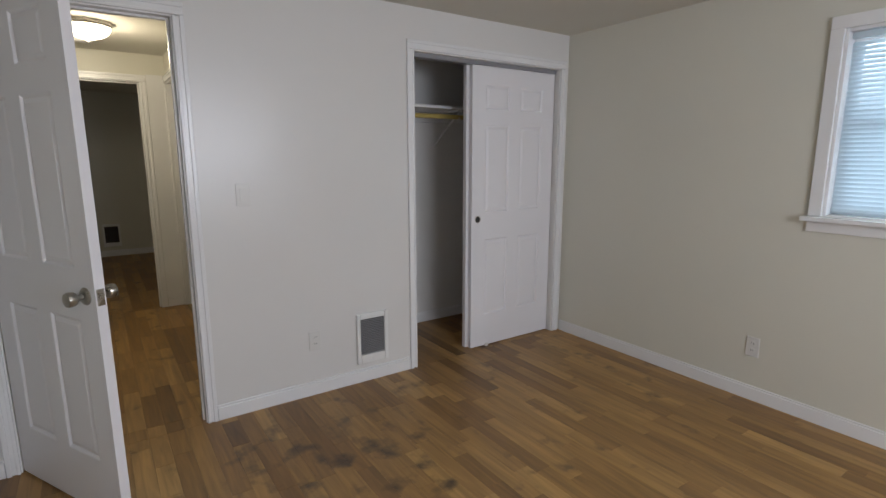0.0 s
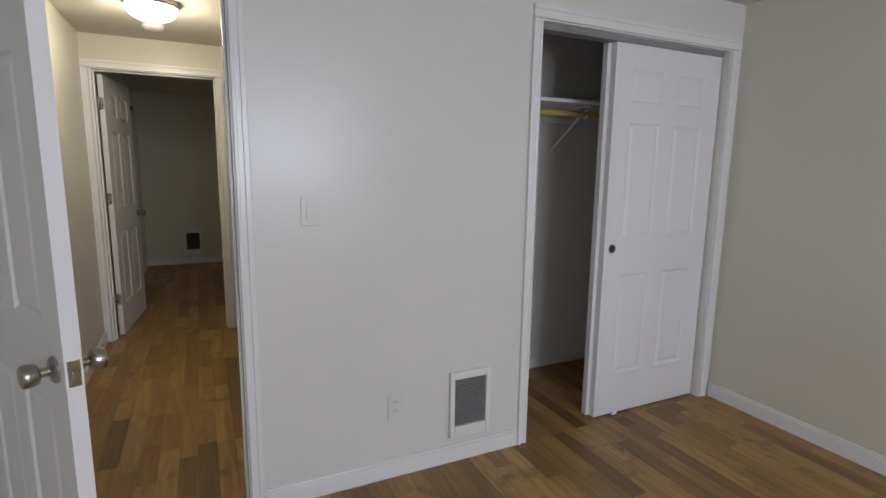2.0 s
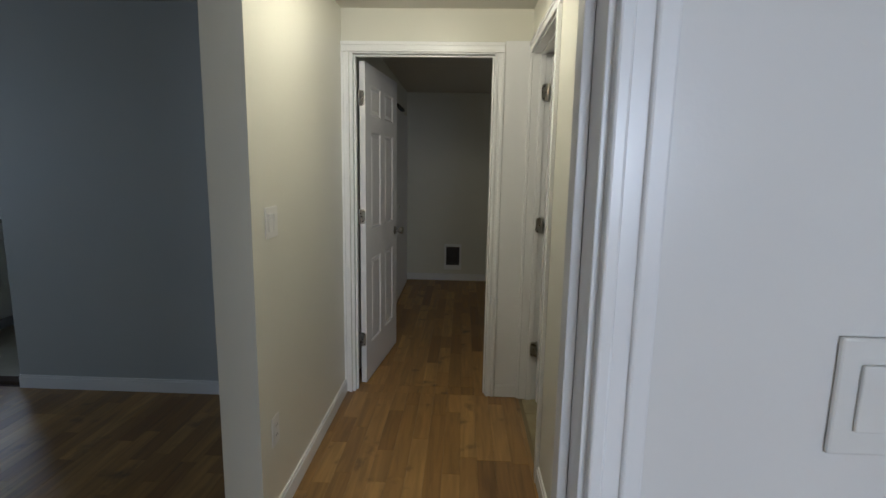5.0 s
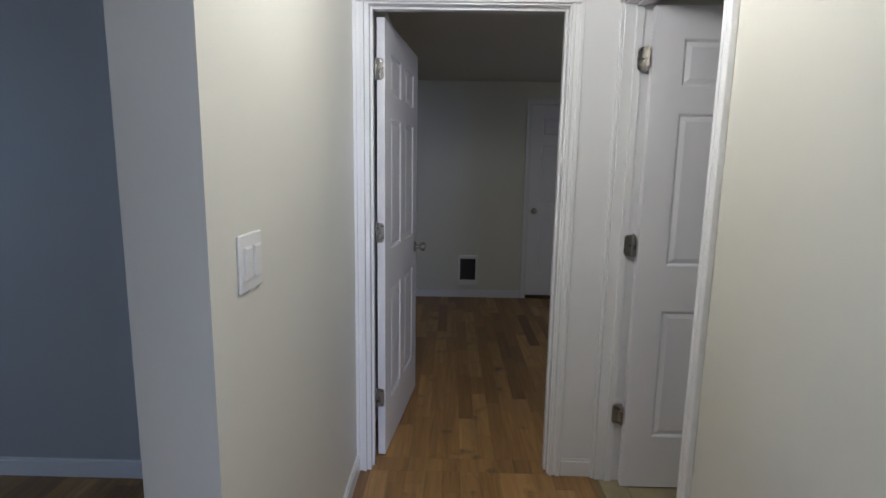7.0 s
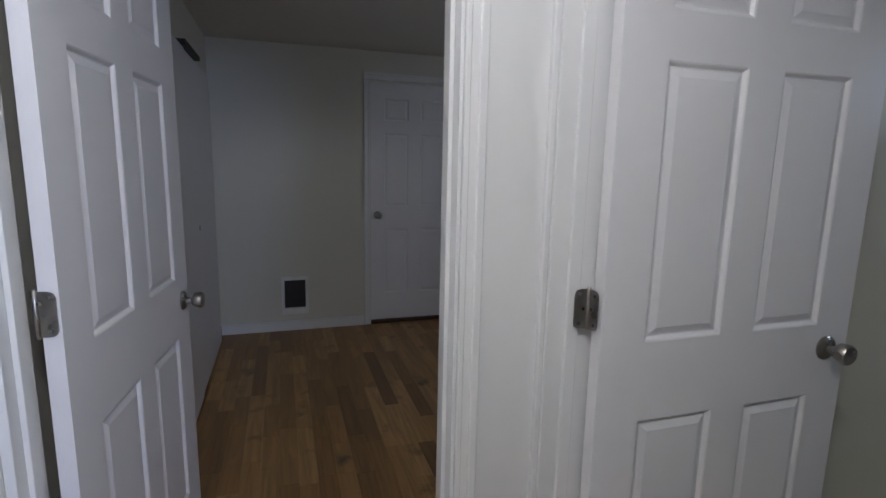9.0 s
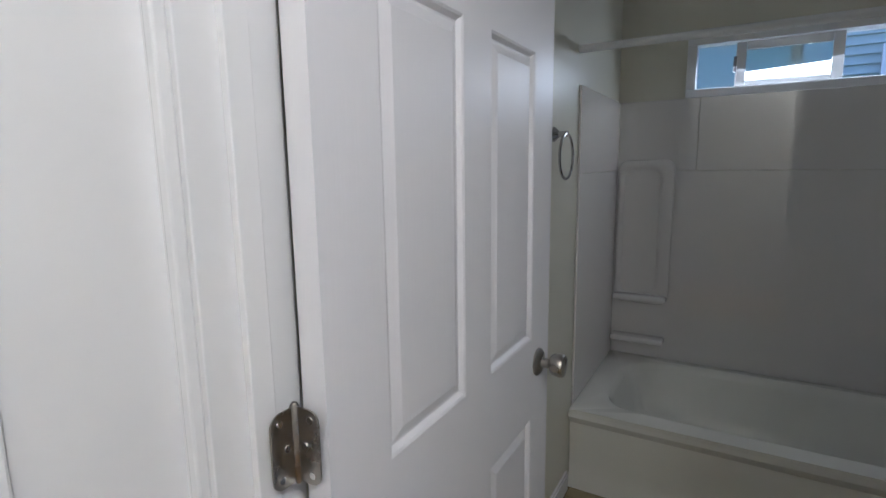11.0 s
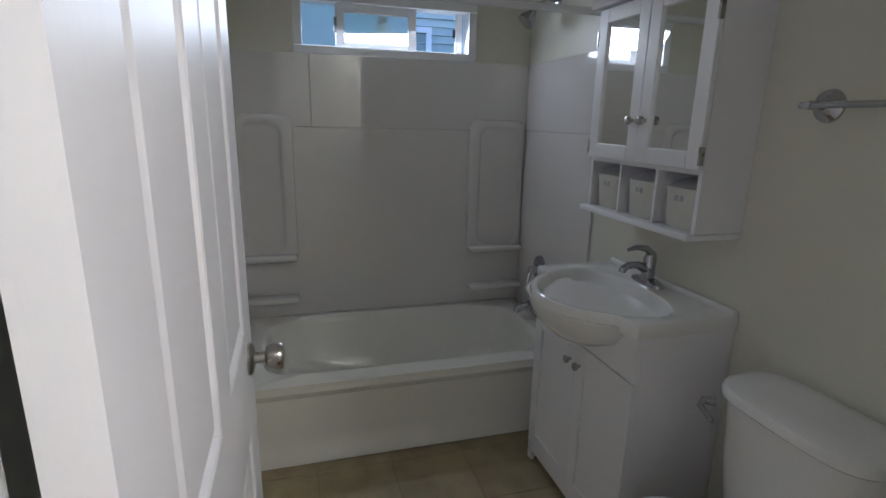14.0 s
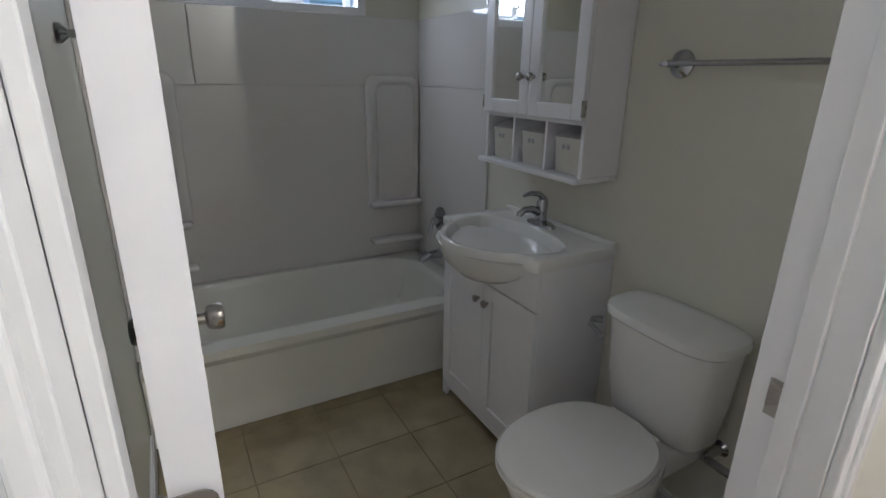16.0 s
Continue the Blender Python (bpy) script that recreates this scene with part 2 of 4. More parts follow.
def loft(sections, bm=None, n=36, top=True, bottom=True):
    """Closed rings, each (cx, cy, z, rx, ry_front, ry_back, power): a rounded body, with front towards +y."""
    out = bm or bmesh.new()
    rings = []
    for cx, cy, z, rx, rf, rb, p in sections:
        ring = []
        for k in range(n):
            a = 2 * math.pi * k / n
            c, s = math.cos(a), math.sin(a)
            ux = math.copysign(abs(c) ** (2 / p), c)
            uy = math.copysign(abs(s) ** (2 / p), s)
            ring.append(out.verts.new((cx + rx * ux, cy + (rf if s > 0 else rb) * uy, z)))
        rings.append(ring)
    for a, b in zip(rings, rings[1:]):
        for k in range(n):
            out.faces.new((a[k], a[(k + 1) % n], b[(k + 1) % n], b[k]))
    if bottom:
        out.faces.new(rings[0][::-1])
    if top:
        out.faces.new(rings[-1])
    return out


def wall(name, axis, p0, p1, a0, a1, z0, z1, holes=(), material=None, label="painted plaster wall"):
    """A wall across axis from p0 to p1 thick, a0 to a1 long, with holes (a0, a1, z0, z1) through it."""
    cuts = sorted({a0, a1, *[h for o in holes for h in o[:2]]})
    bm = bmesh.new()
    for u, v in zip(cuts, cuts[1:]):
        spans, z = [], z0
        for o in sorted([o for o in holes if o[0] <= u and o[1] >= v], key=lambda o: o[2]):
            if o[2] > z:
                spans.append((z, o[2]))
            z = o[3]
        if z < z1:
            spans.append((z, z1))
        for s, e in spans:
            box(*((p0, p1, u, v) if axis == "x" else (u, v, p0, p1)), s, e, bm=bm)
    return tagged(finish(name, bm, material or M_WALL), label, "wall", kind="structure")


CASE = 0.062


def casing(name, axis, face, out, a0, a1, top, label, sill=None):
    """The three boards round an opening on one face of its wall, with a raised bead outside and a groove inside."""
    e = base(name, label, "door casing", kind="structure")
    z0 = sill if sill is not None else 0.0

    def board(nm, b0, b1, c0, c1, beads):
        bm = bmesh.new()
        for u0, u1, v0, v1, t in [(b0 + 0.002, b1 - 0.002, c0 + 0.0015, c1 - 0.0015, 0.012), *beads]:
            d0, d1 = sorted((face, face + t * out))
            box(*((d0, d1, u0, u1) if axis == "x" else (u0, u1, d0, d1)), v0, v1, bevel=0.003, bm=bm)
        part(nm, bm, M_TRIM, e)

    g = 0.006
    board("side_board", a0 - CASE + g, a0 - g + 0.0, z0, top + g, [(a0 - CASE + g, a0 - CASE + g + 0.02, z0, top + g, 0.018), (a0 - g - 0.014, a0 - g, z0, top + g, 0.015)])
    board("side_board", a1 + g, a1 + CASE - g, z0, top + g, [(a1 + CASE - g - 0.02, a1 + CASE - g, z0, top + g, 0.018), (a1 + g, a1 + g + 0.014, z0, top + g, 0.015)])
    board("head_board", a0 - CASE + g, a1 + CASE - g, top + g + 0.001, top + CASE, [(a0 - CASE + g, a1 + CASE - g, top + CASE - 0.02, top + CASE, 0.018), (a0 - CASE + g, a1 + CASE - g, top + g + 0.001, top + g + 0.014, 0.015)])
    return e


def jamb(name, axis, p0, p1, a0, a1, top, stop, label="white painted door jamb"):
    """The lining of a door opening with its stop strips; stop: where along the wall's depth the stop stands."""
    e = base(name, label, "door frame", kind="structure")
    t = 0.018

    def put(nm, u0, u1, z0, z1, q0, q1):
        part(nm, box(*((q0, q1, u0, u1) if axis == "x" else (u0, u1, q0, q1)), z0, z1, bevel=0.0015), M_TRIM, e)

    put("side_lining", a0 - t, a0, 0, top, p0, p1)
    put("side_lining", a1, a1 + t, 0, top, p0, p1)
    put("head_lining", a0 - t, a1 + t, top, top + t, p0, p1)
    put("door_stop", a0 + 0.0005, a0 + 0.011, 0, top - 0.001, stop, stop + 0.03)
    put("door_stop", a1 - 0.011, a1 - 0.0005, 0, top - 0.001, stop, stop + 0.03)
    put("head_stop", a0 + 0.0115, a1 - 0.0115, top - 0.011, top - 0.0005, stop, stop + 0.03)
    return e


def slab_mesh(w, h, t):
    """A moulded six-panel door leaf from the hinge line x=0, thickness from y=0 to y=t."""
    st, mid = 0.115 * w / 0.76, 0.10 * w / 0.76
    xs = [0, st, (w - mid) / 2, (w + mid) / 2, w - st, w]
    zs = [0, 0.235, 0.80, 0.99, 1.60, 1.70, h - 0.12, h]
    bm = bmesh.new()
    panels = []
    grids = []
    for y in (0, t):
        g = [[bm.verts.new((x, y, z)) for z in zs] for x in xs]
        grids.append(g)
        for i in range(5):
            for j in range(7):
                fc = bm.faces.new((g[i][j], g[i + 1][j], g[i + 1][j + 1], g[i][j + 1]))
                if i in (1, 3) and j in (1, 3, 5):
                    panels.append(fc)
    a, b = grids
    for j in range(7):
        bm.faces.new((a[0][j], a[0][j + 1], b[0][j + 1], b[0][j]))
        bm.faces.new((a[5][j], b[5][j], b[5][j + 1], a[5][j + 1]))
    for i in range(5):
        bm.faces.new((a[i][0], b[i][0], b[i + 1][0], a[i + 1][0]))
        bm.faces.new((a[i][7], a[i + 1][7], b[i + 1][7], b[i][7]))
    bmesh.ops.recalc_face_normals(bm, faces=bm.faces[:])
    bmesh.ops.inset_individual(bm, faces=panels, thickness=0.006, depth=-0.002)
    bmesh.ops.inset_individual(bm, faces=panels, thickness=0.009, depth=-0.0065)
    bmesh.ops.inset_individual(bm, faces=panels, thickness=0.006, depth=0.0)
    bmesh.ops.inset_individual(bm, faces=panels, thickness=0.024, depth=0.006)
    return bm


def knob(parent, x, z, y, out):
    """A door knob: rosette, neck and flared grip standing out along y."""
    def prof(nm, pairs):
        part(nm, tube([(x, y + out * d, z) for d, _ in pairs], [r for _, r in pairs], n=24), M_NICKEL, parent, smooth=True)
    prof("rosette", [(0, 0.032), (0.004, 0.032), (0.009, 0.027), (0.012, 0.015)])
    prof("knob", [(0.011, 0.011), (0.03, 0.011), (0.033, 0.020), (0.038, 0.0245), (0.052, 0.027), (0.060, 0.0265), (0.064, 0.024), (0.066, 0.012), (0.0665, 0.003)])


def door(name, label, w, h, m, hinges=True, knob_z=0.92, knobs=True, t=0.035, backset=0.06):
    """A door leaf; its local x runs from the hinge to the latch, its pin at the origin."""
    e = base(name, label, "door", group="interior panel doors", m=m)
    leaf = part("leaf", slab_mesh(w, h, t), M_DOOR, e)
    leaf.location.z = 0.01
    if knobs:
        knob(e, w - backset, knob_z, 0, -1)
        knob(e, w - backset, knob_z, t, 1)
        part("latch_plate", box(w, w + 0.0015, t / 2 - 0.0125, t / 2 + 0.0125, knob_z - 0.03, knob_z + 0.03), M_NICKEL, e)
        part("latch_bolt", box(w + 0.0015, w + 0.009, t / 2 - 0.007, t / 2 + 0.007, knob_z - 0.008, knob_z + 0.008, bevel=0.002), M_NICKEL, e)
    return e


def hinge(parent, z, leaf_dirs, pin=(0, 0)):
    """A butt hinge with rounded leaves: pin with five knuckles, and a leaf along each given direction."""
    px, py = pin
    h = 0.045
    bm = tube([(px, py, z - h - 0.004), (px, py, z - h), (px, py, z + h), (px, py, z + h + 0.004)], [0.003, 0.0055, 0.0055, 0.003], n=12)
    for k in range(4):
        zz = z - h + (k + 1) * 2 * h / 5
        tube([(px, py, zz - 0.001), (px, py, zz + 0.001)], 0.0062, bm=bm, n=12)
    part("hinge_pin", bm, M_NICKEL, parent, smooth=True)
    for dx, dy in leaf_dirs:
        nx, ny = -dy, dx
        bm = bmesh.new()
        ln, cr = 0.036, 0.014
        prof = [(0, -h), (ln - cr, -h)] + [(ln - cr + cr * math.sin(a), -h + cr - cr * math.cos(a)) for a in (0.4, 0.8, 1.2, 1.57)]
        prof += [(u, -v) for u, v in prof[::-1]]
        f0 = [bm.verts.new((px + dx * u + nx * 0.001, py + dy * u + ny * 0.001, z + v)) for u, v in prof]
        f1 = [bm.verts.new((px + dx * u - nx * 0.001, py + dy * u - ny * 0.001, z + v)) for u, v in prof]
        bm.faces.new(f0)
        bm.faces.new(f1[::-1])
        for i in range(len(prof)):
            j = (i + 1) % len(prof)
            bm.faces.new((f0[i], f1[i], f1[j], f0[j]))
        lf = part("hinge_leaf", bm, M_NICKEL, parent)
        bs = bmesh.new()
        for u, v in ((0.024, 0.033), (0.014, 0.0), (0.024, -0.033)):
            for s in (1, -1):
                c = Vector((px + dx * u, py + dy * u, z + v))
                tube([c + Vector((nx, ny, 0)) * 0.0008 * s, c + Vector((nx, ny, 0)) * 0.0022 * s], 0.0042, bm=bs, n=10)
        part("screws", bs, M_CHROME, lf)


def plate(name, label, m, kind_of):
    """A wall plate, local x along the wall, y out of it: a rocker switch or a duplex outlet."""
    e = base(name, label, "outlet" if kind_of == "outlet" else "switch", m=m)
    w = 0.058 if kind_of == "double" else 0.036
    part("cover", box(-w, w, 0, 0.006, -0.058, 0.058, bevel=0.003), M_COVER, e)
    if kind_of == "outlet":
        for s in (1, -1):
            part("socket", tube([(0, 0.0055, s * 0.02), (0, 0.008, s * 0.02)], 0.017, n=20), M_COVER, e)
            for dx in (-0.006, 0.006):
                part("slot", box(dx - 0.001, dx + 0.001, 0.0081, 0.0086, s * 0.02 - 0.003, s * 0.02 + 0.007), M_DARK, e)
    elif kind_of == "rocker":
        part("rocker", box(-0.0165, 0.0165, 0.006, 0.0105, -0.033, 0.033, bevel=0.002), M_COVER, e)
    else:
        for dx in (-0.023, 0.023):
            rk = part("rocker", box(dx - 0.0165, dx + 0.0165, 0.006, 0.0105, -0.033, 0.033, bevel=0.002), M_COVER, e)
            part("rocker_tip", box(dx - 0.015, dx + 0.015, 0.0105, 0.013, 0.004, 0.031, bevel=0.001), M_COVER, rk)
    return e


def heater(label, m, grille):
    """A fan heater in the wall: frame, dark cavity and thin louvres; local x along the wall, y out of it."""
    e = base("wall_heater", label, "heater", group="wall heaters", m=m)
    w, h = 0.106, 0.16
    bm = bmesh.new()
    for x0, x1, z0, z1 in ((-w, -0.082, -h, h), (0.082, w, -h, h), (-0.082, 0.082, 0.125, h), (-0.082, 0.082, -h, -0.105)):
        box(x0, x1, 0, 0.022, z0, z1, bevel=0.004, bm=bm)
    part("frame", bm, M_PLATE, e)
    part("back_box", box(-0.083, 0.083, 0.001, 0.005, -0.106, 0.126), M_DARK, e)
    for k in range(21):
        z = -0.1 + k * 0.0111
        part("louvre", box(-0.082, 0.082, 0.009, 0.017, z, z + 0.0055), grille, e)
    part("control", tube([(0.0, 0.02, -0.135), (0.0, 0.026, -0.135)], 0.009, n=16), M_PLATE, e)
    return e


# ---- the large structure ----
CEIL = 2.27
# bedroom
wall("wall_bedroom_front", "y", 3.70, 3.815, 0.04, 3.935, 0, CEIL, [(0.321, 1.119, 0, 2.049), (2.41, 3.67, 0, 2.02)], material=M_WHITE, label="off-white bedroom wall with door and closet openings")
wall("wall_bedroom_side", "x", 3.76, 3.89, -1.02, 3.70, 0, CEIL, [(1.068, 1.968, 1.09, 1.985)], label="off-white bedroom wall with a blind-covered window")
wall("wall_bedroom_left", "x", 0.04, 0.16, -1.02, 3.70, 0, CEIL)
wall("wall_bedroom_rear", "y", -1.02, -0.90, 0.16, 3.76, 0, CEIL, [(1.1, 2.7, 1.0, 2.05)])
# bedroom closet
wall("wall_closet_left", "x", 2.28, 2.38, 3.815, 4.49, 0, CEIL, material=M_WHITE)
wall("wall_closet_right", "x", 3.76, 3.91, 3.815, 4.49, 0, CEIL, material=M_WHITE)
wall("wall_closet_back", "y", 4.49, 4.60, 2.28, 3.91, 0, CEIL, material=M_WHITE, label="white closet back wall")
# hall
wall("wall_hall_left", "x", 0.13, 0.273, 4.91, 6.23, 0, CEIL, label="cream hall wall ending in an outside corner")
wall("wall_hall_right", "x", 1.35, 1.47, 3.815, 6.49, 0, CEIL, [(3.846, 4.489, 0, 2.049), (5.386, 6.216, 0, 2.049)], label="cream hall wall with closet and bathroom doorways")
wall("wall_hall_end", "y", 6.23, 6.34, -0.0, 1.35, 0, CEIL, [(0.316, 1.162, 0, 2.049)], label="cream wall with the far bedroom doorway")
wall("wall_hall_closet_back", "x", 2.16, 2.28, 3.815, 4.60, 0, CEIL)
wall("wall_hall_closet_side", "y", 4.60, 4.68, 1.47, 2.28, 0, CEIL)
# bathroom
wall("wall_bath_right", "y", 4.68, 4.80, 1.47, 3.96, 0, CEIL, label="olive-beige bathroom wall behind basin and toilet", material=M_BATH)
wall("wall_bath_left", "y", 6.33, 6.49, 1.47, 3.96, 0, CEIL, material=M_BATH)
wall("wall_bath_window", "x", 3.84, 3.96, 4.80, 6.33, 0, CEIL, [(5.143, 5.994, 1.717, 1.935)], label="bathroom wall with a small high sliding window", material=M_BATH)
# far bedroom
wall("wall_far_left", "x", 0.17, 0.29, 6.34, 9.48, 0, CEIL)
wall("wall_far_back", "y", 9.48, 9.60, 0.17, 3.3, 0, CEIL, [(1.50, 2.26, 0, 2.04)], label="olive far bedroom wall with a closet door and heater")
wall("wall_far_right", "x", 3.18, 3.30, 6.49, 9.48, 0, CEIL)
wall("wall_far_closet", "y", 10.2, 10.3, 1.3, 2.5, 0, CEIL)
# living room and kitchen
wall("wall_living", "y", 6.13, 6.25, -1.745, 0.13, 0, CEIL, material=M_LIVING, label="grey-blue living room wall with its shade put into the paint")
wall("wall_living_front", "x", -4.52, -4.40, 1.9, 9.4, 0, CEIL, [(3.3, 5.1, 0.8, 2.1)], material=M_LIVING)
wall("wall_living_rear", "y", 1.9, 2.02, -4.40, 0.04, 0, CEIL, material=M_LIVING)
wall("wall_kitchen_window", "x", -3.54, -3.42, 6.25, 9.28, 0, CEIL, [(7.57, 8.40, 1.20, 2.12)])
wall("wall_kitchen_corner", "y", 6.13, 6.25, -4.40, -3.42, 0, CEIL)
wall("wall_kitchen_back", "y", 9.28, 9.40, -3.42, 0.17, 0, CEIL)
tagged(finish("ceiling", box(-4.52, 4.02, -1.02, 10.3, CEIL, CEIL + 0.1), M_CEIL), "matt off-white ceiling", "ceiling", kind="structure")

# doorways
casing("door_casing_bedroom", "y", 3.70, -1, 0.34, 1.10, 2.03, "white gloss casing round the bedroom doorway")
casing("door_casing_bedroom_hall", "y", 3.815, 1, 0.34, 1.10, 2.03, "white gloss casing round the bedroom doorway")
jamb("door_frame_bedroom", "y", 3.70, 3.815, 0.34, 1.10, 2.03, 3.742)
casing("closet_casing", "y", 3.70, -1, 2.41, 3.67, 2.02, "white casing round the bedroom closet")
casing("door_casing_far", "y", 6.23, -1, 0.322, 1.143, 2.03, "white gloss casing round the far bedroom doorway")
jamb("door_frame_far", "y", 6.23, 6.34, 0.335, 1.143, 2.03, 6.265)
casing("door_casing_bath", "x", 1.35, -1, 5.405, 6.197, 2.03, "white gloss casing round the bathroom doorway")
jamb("door_frame_bath", "x", 1.35, 1.47, 5.405, 6.197, 2.03, 1.393)
casing("door_casing_hall_closet", "x", 1.35, -1, 3.88, 4.47, 2.03, "white casing round the hall closet door")
jamb("door_frame_hall_closet", "x", 1.35, 1.47, 3.865, 4.47, 2.03, 1.405)
casing("door_casing_far_closet", "y", 9.48, -1, 1.50, 2.26, 2.04, "white casing round a closed door")


tagged(finish("filler_board", box(1.2005, 1.349, 6.223, 6.2299, 0.086, 2.1, bevel=0.001), M_TRIM), "white gloss filler board between two door casings", "trim", kind="structure")


def baseboard(axis, face, out, a0, a1):
    bm = bmesh.new()
    for z0, z1, t in ((0.0, 0.072, 0.013), (0.0722, 0.085, 0.009)):
        d0, d1 = sorted((face, face + t * out))
        box(*((d0, d1, a0, a1) if axis == "x" else (a0, a1, d0, d1)), z0, z1, bevel=0.002, bm=bm)
    tagged(finish("baseboard", bm, M_TRIM), "white painted wooden baseboard", "baseboard", kind="structure")


for b in (("y", 3.70, -1, 1.158, 2.352), ("y", 3.70, -1, 0.16, 0.282), ("x", 3.76, -1, -0.9, 3.685), ("x", 0.16, 1, -0.9, 3.69), ("y", -0.9, 1, 0.18, 3.745),
          ("y", 4.49, -1, 2.38, 3.76), ("x", 2.38, 1, 3.82, 4.475), ("x", 3.76, -1, 3.82, 4.475), ("x", 0.273, 1, 4.895, 6.215), ("y", 4.91, -1, 0.118, 0.273),
          ("x", 0.13, -1, 4.91, 6.115), ("y", 6.13, -1, -1.745, 0.115), ("y", 6.23, -1, 1.203, 1.337), ("x", 1.35, -1, 4.53, 5.345),
          ("y", 9.48, -1, 0.29, 1.44), ("y", 9.48, -1, 2.32, 3.18), ("x", 0.29, 1, 9.32, 9.465), ("x", 3.18, -1, 6.49, 9.46), ("y", 3.815, 1, -0.3, 0.28),
          ("x", 1.47, 1, 4.815, 5.385), ("y", 6.33, -1, 1.49, 3.05), ("y", 4.80, 1, 1.485, 2.285)):
    baseboard(*b)

# ---- doors ----
# bedroom door, swung into the room
d = door("bedroom_door", "white six-panel bedroom door standing half open", 0.75, 2.0, pose(0.345, 3.70, 0, 0, 0, -62), knob_z=0.905)
# far bedroom door, hinged at the hall's left wall and swung in
d = door("far_bedroom_door", "white six-panel door swung open into the far bedroom", 0.785, 2.0, pose(0.350, 6.346, 0, 0, 0, 83.5) @ pose(0.004, -0.035, 0), knob_z=0.92)
for z in (0.30, 1.09, 1.80):
    hinge(d, z, [(0, -1)], pin=(-0.003, 0.040))
# bathroom door, swung in past square
d = door("bathroom_door", "white six-panel bathroom door with nickel knob, standing open", 0.765, 2.0, pose(1.45, 6.138, 0, 0, 0, 0.3), knob_z=0.935, backset=0.075)
for z in (0.33, 1.078, 1.82):
    hinge(d, z, [(0, -1), (-1, 0)], pin=(-0.010, 0.039))
# hall closet door, shut
d = door("hall_closet_door", "white six-panel hall closet door, barely ajar", 0.60, 2.0, pose(1.354, 3.868, 0, 0, 0, 92.5) @ pose(0, -0.035, 0), knob_z=0.83)
# closed door in the far bedroom
d = door("far_closet_door", "white six-panel door, shut, with a dark threshold", 0.755, 2.0, pose(2.257, 9.545, 0.02, 0, 0, 180), knob_z=0.93)
tagged(finish("threshold", box(1.5, 2.26, 9.475, 9.6, 0, 0.03, bevel=0.004), M_SUB), "dark wooden door threshold", "threshold", kind="structure")


def slider(label, x0, y, w):
    e = base("sliding_closet_door", label, "sliding door", group="closet doors", m=pose(x0, y, 0.008))
    part("leaf", slab_mesh(w, 1.985, 0.034), M_DOOR, e)
    bm = tube([(0.055, -0.0015, 0.945), (0.055, 0.002, 0.945)], 0.025, n=28)
    part("finger_pull", bm, M_NICKEL, e, "round nickel finger pull")
    part("pull_cup", tube([(0.055, -0.0022, 0.945), (0.055, -0.0014, 0.945)], 0.019, n=28), M_DARK, e)
    return e


slider("white six-panel sliding closet door, pushed half open", 2.89, 3.742, 0.772)
slider("white sliding closet door parked behind the other", 2.868, 3.780, 0.772)
tagged(finish("closet_track", box(2.412, 3.668, 3.735, 3.80, 1.995, 2.02), M_GRILLE), "grey metal closet door track", "track", kind="structure")
g = base("door_guide", "small white floor guide under the closet doors", "door guide")
part("guide", box(3.02, 3.05, 3.73, 3.80, 0, 0.02, bevel=0.002), M_PLATE, g)
# closet shelf, rod and bracket
tagged(finish("closet_shelf", box(2.382, 3.758, 4.08, 4.488, 1.735, 1.755, bevel=0.002), M_TRIM), "white painted closet shelf", "shelf")
tagged(finish("shelf_cleat", box(2.383, 3.757, 4.470, 4.489, 1.66, 1.734, bevel=0.002), M_TRIM), "white cleat under the closet shelf", "shelf")
tagged(finish("clothes_rod", tube([(2.381, 4.16, 1.685), (3.759, 4.16, 1.685)], 0.017, n=20), M_SHELFW, True), "yellowish wooden clothes rod under the closet shelf", "clothes rod")
e = base("shelf_bracket", "white metal bracket holding shelf and rod", "bracket")
part("arm", box(3.06, 3.085, 4.13, 4.487, 1.722, 1.734), M_TRIM, e)
part("strut", tube([(3.072, 4.15, 1.715), (3.072, 4.485, 1.48)], 0.006, n=8), M_TRIM, e)
part("hook", tube([(3.072, 4.16 + 0.021 * math.cos(a), 1.685 + 0.021 * math.sin(a)) for a in [3.3 + 0.35 * k for k in range(9)]], 0.004, n=8), M_TRIM, e)

# sliding closet in the far bedroom's left wall
e = base("far_closet_doors", "white flush sliding closet doors with a dark top track", "sliding door")
part("leaf", box(0.2905, 0.325, 7.25, 8.32, 0.01, 1.965, bevel=0.003), M_DOOR, e)
part("leaf", box(0.2905, 0.318, 8.32, 9.30, 0.01, 1.965, bevel=0.003), M_DOOR, e)
part("track", box(0.2905, 0.345, 8.25, 8.75, 1.970, 1.995), M_DARK, e)
part("finger_pull", tube([(0.317, 8.55, 0.98), (0.322, 8.55, 0.98)], 0.016, n=16), M_NICKEL, e)

